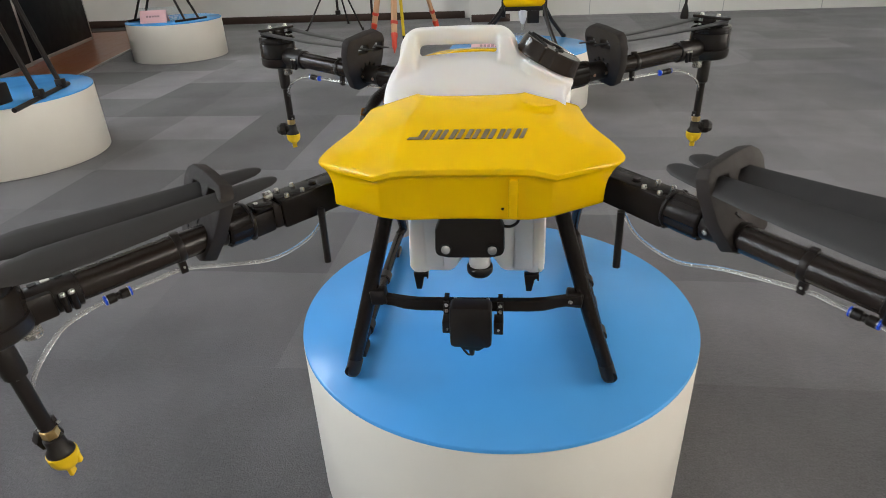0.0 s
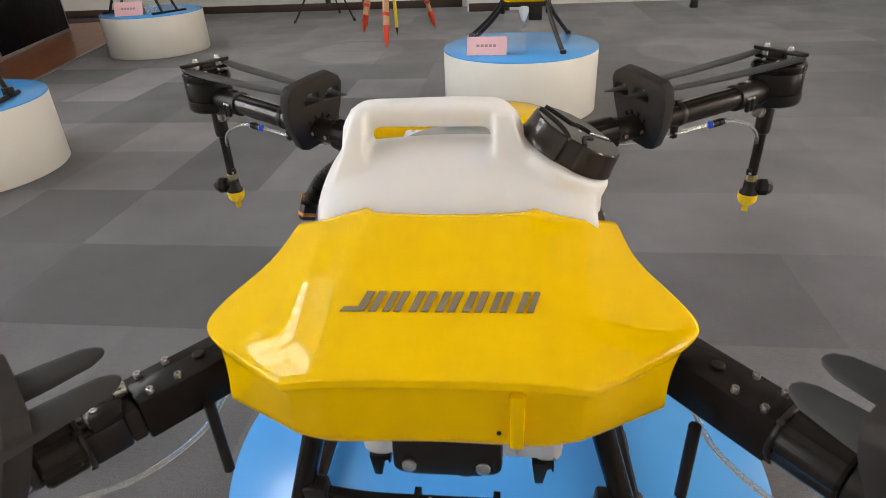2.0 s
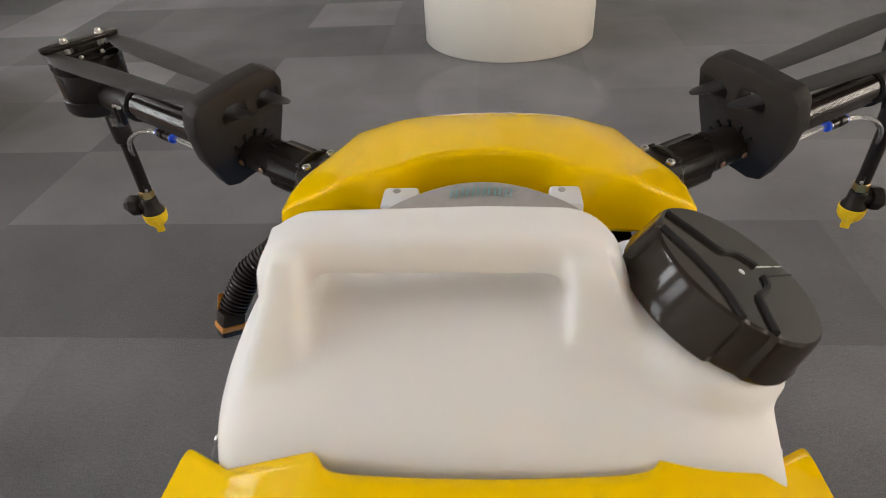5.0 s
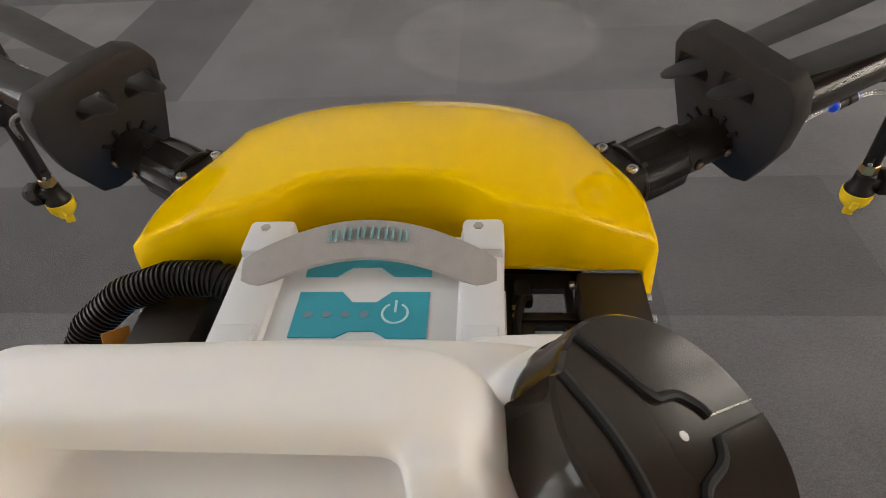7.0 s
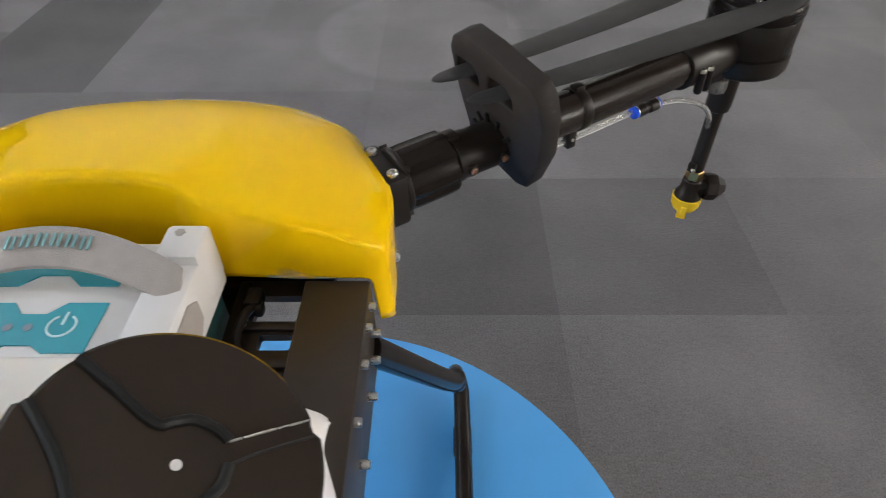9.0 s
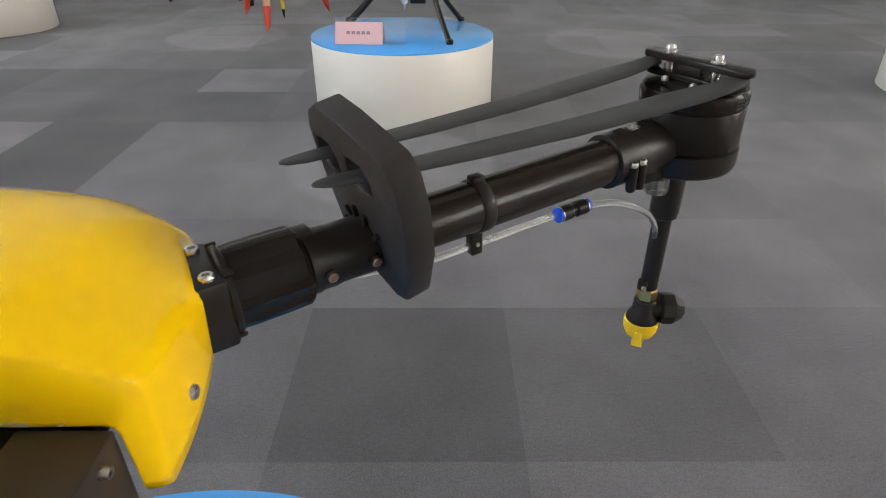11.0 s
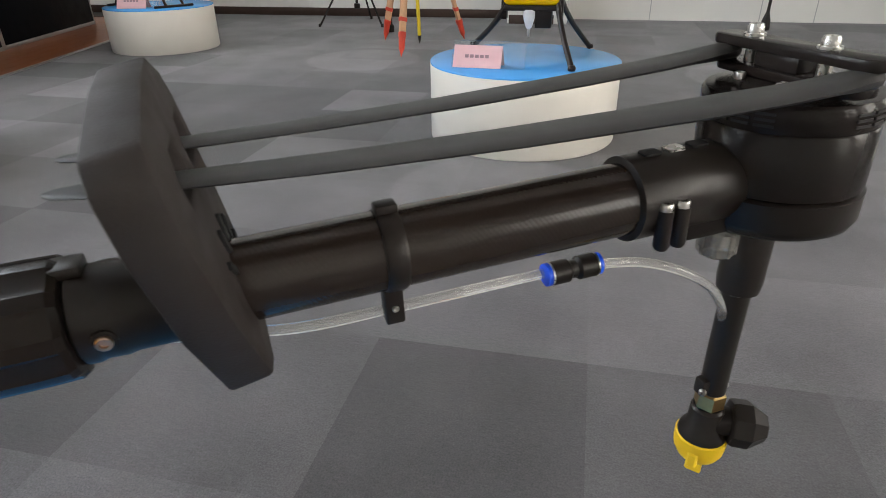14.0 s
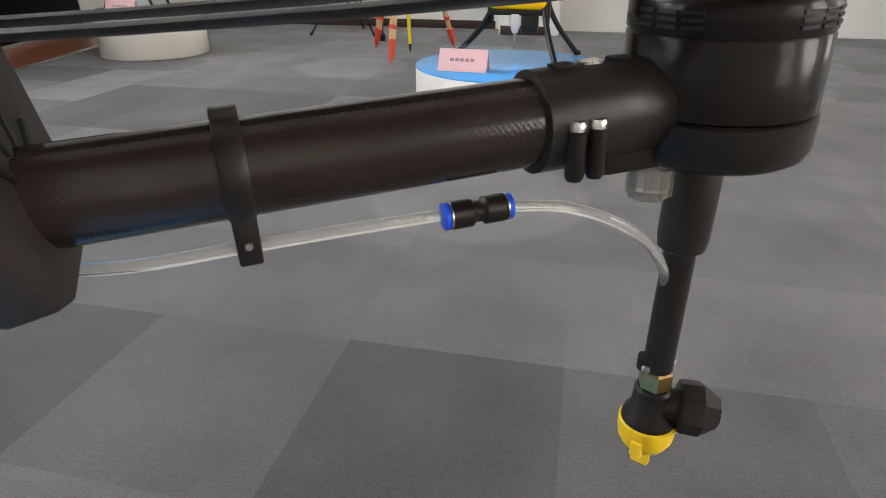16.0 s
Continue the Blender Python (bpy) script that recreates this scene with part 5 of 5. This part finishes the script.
part("valve", lathe(((0, -0.05), (0.012, -0.045), (0.02, -0.02), (0.026, 0.0), (0.026, 0.03), (0, 0.03)), 16, Matrix.Translation((0.105, 2.87, 0.515))), WHITE_CASE, small, "white valve")
part("nozzle", lathe(((0, -0.02), (0.006, -0.018), (0.008, 0.02), (0, 0.02)), 12, Matrix.Translation((0.105, 2.87, 0.452))), STEEL, small)
for top, foot in (((-0.005, 3.06, 0.56), (-0.195, 3.20, 0.342)), ((0.225, 2.86, 0.56), (0.305, 2.665, 0.342)), ((0.23, 3.09, 0.56), (0.37, 3.22, 0.342)), ((0.0, 2.90, 0.56), (-0.19, 2.98, 0.342))):
    mid = Vector(top).lerp(Vector(foot), 0.35) + Vector((0, 0, -0.02))
    leg = part("leg", tube([Vector(top) + Vector((0, 0, 0.05)), top, mid, foot], 0.012, 10), BLACK, small, "black splayed leg")
    part("foot", lathe(((0, -0.006), (0.015, -0.005), (0.017, 0.006), (0.012, 0.016)), 12, Matrix.Translation(foot)), BLACK, leg)
for x in (-0.008, 0.233):
    part("upright", box(x - 0.012, x + 0.012, 2.90, 2.95, 0.50, 0.60, 0.004), BLACK, small)

skid_drone = thing("skid_drone", (-2.45, 1.76, PED), "black drone standing on T-shaped tube skids on a blue pedestal", "drone")
for x0, y0, x1, y1, off in ((-2.10, 1.49, -2.225, 2.03, 0), (-2.62, 1.55, -2.74, 2.09, 1)):
    part("skid", tube([(x0, y0, PED + 0.011), ((x0 + x1) / 2, (y0 + y1) / 2, PED + 0.011), (x1, y1, PED + 0.011)], 0.011, 10, steps=2), BLACK, skid_drone, "black tube skid")
    for u in (0.44, 0.86):
        fx, fy = x0 + (x1 - x0) * u, y0 + (y1 - y0) * u
        inward = -0.10 if not off else 0.10
        part("leg", tube([(fx, fy, PED + 0.012), (fx + inward * 0.5, fy - 0.005, 0.56), (fx + inward, fy - 0.01, 0.80)], 0.012, 10, steps=2), BLACK, skid_drone, "black landing leg")
        part("joint", box(fx - 0.02, fx + 0.02, fy - 0.018, fy + 0.018, PED + 0.004, PED + 0.05, 0.006), BLACK, skid_drone)
part("body", box(-2.72, -2.14, 1.60, 2.02, 0.78, 0.90, 0.03, segs=3), BLACK, skid_drone, "black body")
part("payload_box", box(-2.36, -2.27, 1.60, 1.70, PED, 0.43, 0.01), BLACK, skid_drone, "black payload box")

grey_drone = thing("grey_drone", (-3.13, 4.80, PED), "dark grey drone on T-shaped legs near the wall", "drone")
for x0, y0, x1, y1 in ((-3.48, 4.66, -3.40, 4.90), (-2.95, 4.53, -2.79, 4.80)):
    part("skid", tube([(x0, y0, PED + 0.010), ((x0 + x1) / 2, (y0 + y1) / 2, PED + 0.010), (x1, y1, PED + 0.010)], 0.010, 10, steps=2), BLACK, grey_drone, "black skid")
    for u in (0.3, 0.75):
        fx, fy = x0 + (x1 - x0) * u, y0 + (y1 - y0) * u
        part("leg", tube([(fx, fy, PED + 0.011), (fx * 0.6 - 3.13 * 0.4, fy, 0.60)], 0.011, 10, steps=2), BLACK, grey_drone, "black leg")
part("body", box(-3.45, -2.87, 4.65, 4.93, 0.575, 0.68, 0.04, segs=3), mat("grey_drone_body", (0.10, 0.10, 0.105), 0.4, vary=0.1, scale=20), grey_drone, "dark grey body")
part("motor", lathe(((0, -0.07), (0.03, -0.065), (0.03, 0.0), (0.02, 0.02), (0, 0.02)), 18, Matrix.Translation((-3.53, 4.72, 0.60))), BLACK, grey_drone)
part("motor_arm", tube([(-3.53, 4.72, 0.61), (-3.43, 4.77, 0.62)], 0.014, 10, steps=2), BLACK, grey_drone)

# ---- tripods and poles along the back wall ----
tripod = thing("survey_tripod", (-1.05, 5.2, 0), "wooden surveying tripod with red painted metal feet", "tripod")
apex = Vector((-1.04, 5.22, 1.35))
for fx, fy in ((-1.385, 5.44), (-1.018, 4.69), (-0.705, 5.60)):
    foot = Vector((fx, fy, 0))
    d = (apex - foot).normalized()
    m = axes(foot, d, (0.3, 0.1, 1))
    ln = (apex - foot).length
    leg = part("leg", box(0.16, ln, -0.026, 0.026, -0.014, 0.014, 0.004, m), TRIPOD_WOOD, tripod, "pale wooden tripod leg")
    part("shoe", lathe(((0.002, 0.0), (0.010, 0.03), (0.022, 0.06), (0.026, 0.14), (0.030, 0.15), (0.030, 0.18), (0.02, 0.185)), 14, along(foot, d)), RED, leg, "red metal foot")
    part("strap", box(0.26, 0.29, -0.029, 0.029, -0.017, 0.017, 0.002, m), RED, leg)
part("head", lathe(((0, -0.03), (0.07, -0.03), (0.08, 0.0), (0.08, 0.02), (0, 0.02)), 24, Matrix.Translation(apex)), RED, tripod)

pole = thing("levelling_pole", (-1.03, 5.29, 0), "yellow surveying pole with a black tip", "pole")
part("rod", tube([(-1.03, 5.29, 0.07), (-1.04, 5.26, 0.7), (-1.045, 5.25, 1.4)], 0.015, 12, steps=2), YELLOW_POLE, pole, "yellow rod")
part("tip", lathe(((0.001, 0), (0.010, 0.03), (0.015, 0.07), (0.0, 0.072)), 12, Matrix.Translation((-1.03, 5.29, 0))), BLACK, pole, "black tip")

lamp_tripod = thing("black_tripod", (-1.98, 6.4, 0), "thin black folding tripod stand", "tripod")
for fx, fy in ((-2.30, 6.15), (-1.66, 6.22), (-1.98, 6.82)):
    leg = part("leg", tube([(fx, fy, 0.006), ((fx - 1.98) / 2, (fy + 6.4) / 2, 0.32), (-1.98, 6.4, 0.66)], 0.010, 8, steps=2), BLACK, lamp_tripod)
    part("foot", lathe(((0, 0), (0.014, 0.001), (0.013, 0.03), (0.009, 0.035)), 10, Matrix.Translation((fx, fy, 0))), BLACK, leg)
part("column", tube([(-1.98, 6.4, 0.16), (-1.98, 6.4, 0.7), (-1.98, 6.4, 1.4)], 0.014, 10, steps=2), BLACK, lamp_tripod)
part("hub", lathe(((0.014, -0.03), (0.03, -0.025), (0.03, 0.02), (0.014, 0.025)), 14, Matrix.Translation((-1.98, 6.4, 0.18))), BLACK, lamp_tripod)

rod = thing("black_pole", (-1.42, 5.9, 0), "black pole leaning near the tripods", "pole")
part("rod", tube([(-1.47, 5.9, 0.05), (-1.46, 5.9, 0.6), (-1.45, 5.9, 1.3)], 0.013, 10, steps=2), BLACK, rod)
part("tip", lathe(((0.012, 0.0), (0.03, 0.004), (0.032, 0.06), (0.014, 0.08)), 12, Matrix.Translation((-1.47, 5.9, 0))), BLACK, rod)

stand = thing("black_pole", (1.93, 6.5, 0), "slim black upright pole with a thick rubber foot", "pole")
part("rod", tube([(1.93, 6.5, 0.1), (1.935, 6.5, 0.6), (1.94, 6.5, 1.3)], 0.014, 10, steps=2), BLACK, stand)
part("foot", lathe(((0.0, 0.0), (0.042, 0.002), (0.044, 0.03), (0.036, 0.09), (0.020, 0.14), (0.012, 0.17)), 16, Matrix.Translation((1.93, 6.5, 0))), BLACK, stand, "black rubber foot")

# ---- carpet tiles ----
TILE, TX, TY = 0.477, 0.90, 1.215
TONES = {(-6, 4): 0.40, (-5, 3): 0.40, (-6, 3): 0.44, (-4, -3): 0.5, (-1, -3): 0.42, (0, -3): 0.42, (1, -3): 0.44, (-1, -4): 0.42, (-8, 4): 0.9, (-8, 5): 0.82, (-8, 2): 0.8, (-7, 3): 0.35, (-7, 4): 0.32, (-7, 6): 0.66, (-6, -1): 0.4, (-6, 0): 0.36, (-6, 1): 0.6, (-6, 2): 0.85,
         (-5, -1): 0.36, (-5, 0): 0.58, (-5, 1): 0.34, (-5, 2): 0.36, (-5, 4): 0.4, (-5, 5): 0.5, (-4, -1): 0.38, (-4, 1): 0.70, (-4, 2): 0.70, (-3, 1): 0.66, (-3, 2): 0.62, (-4, 3): 0.4, (-4, 4): 0.8,
         (-3, -1): 0.52, (-2, -1): 0.38, (-2, 1): 0.55, (-1, -2): 0.55, (-1, -1): 0.38, (0, 0): 0.62, (-9, 5): 0.36, (-10, 5): 0.3, (-2, 0): 0.6, (-1, 0): 0.58, (-3, 0): 0.58}
rng = random.Random(7)
tile_meshes = []
for k in range(12):
    tone = 0.056 + 0.0093 * k
    tb = box(0.0, TILE, 0.0, TILE, 0.0, 0.0066, 0.0002, segs=1)
    bmesh.ops.transform(tb, matrix=Matrix.Scale(S, 4), verts=tb.verts[:])
    me = bpy.data.meshes.new("carpet_tile")
    tb.to_mesh(me)
    tb.free()
    at = me.attributes.new("tone", "FLOAT", "POINT")
    at.data.foreach_set("value", [tone] * len(me.vertices))
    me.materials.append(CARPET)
    tile_meshes.append(me)


def on_wood(x, y):
    rel = Vector((x, y, 0)) - edge0
    return rel.dot(left) > -0.02 and rel.dot(run) > -4.52


rest_v, rest_f, rest_t = [], [], []
i0, i1 = math.floor((X0 - TX) / TILE), math.ceil((X1 - TX) / TILE)
j0, j1 = math.floor((Y0 - TY) / TILE), math.ceil((Y1 - TY) / TILE)
for i in range(i0, i1):
    for j in range(j0, j1):
        x, y = TX + i * TILE, TY + j * TILE
        draw = rng.random()
        tone = TONES.get((i, j), (0.50, 0.52, 0.54, 0.55, 0.56, 0.58, 0.60)[int(draw * 7)] if y < 3.3 else (0.45, 0.5, 0.56, 0.6, 0.62, 0.66, 0.7)[int(draw * 7)])
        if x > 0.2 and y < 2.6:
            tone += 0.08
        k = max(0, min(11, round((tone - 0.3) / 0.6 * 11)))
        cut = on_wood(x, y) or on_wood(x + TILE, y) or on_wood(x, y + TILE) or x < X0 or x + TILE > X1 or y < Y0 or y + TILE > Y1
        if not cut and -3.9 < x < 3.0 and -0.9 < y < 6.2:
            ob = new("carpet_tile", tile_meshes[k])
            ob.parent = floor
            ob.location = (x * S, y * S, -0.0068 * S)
        else:
            bx0, bx1, by0, by1 = max(x, X0), min(x + TILE, X1), max(y, Y0), min(y + TILE, Y1)
            if on_wood((bx0 + bx1) / 2 + 0.2, (by0 + by1) / 2):
                continue
            n = len(rest_v)
            rest_v += [(a * S, c * S, -0.0006) for a, c in ((bx0, by0), (bx1, by0), (bx1, by1), (bx0, by1))]
            rest_f.append((n, n + 1, n + 2, n + 3))
            rest_t += [0.056 + 0.0093 * k] * 4
me = bpy.data.meshes.new("carpet_tiles_far")
me.from_pydata(rest_v, [], rest_f)
at = me.attributes.new("tone", "FLOAT", "POINT")
at.data.foreach_set("value", rest_t)
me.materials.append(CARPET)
far_tiles = new("carpet_tiles_far", me)
far_tiles.parent = floor
tagged(far_tiles, "grey carpet tiles further off", kind="stuff")
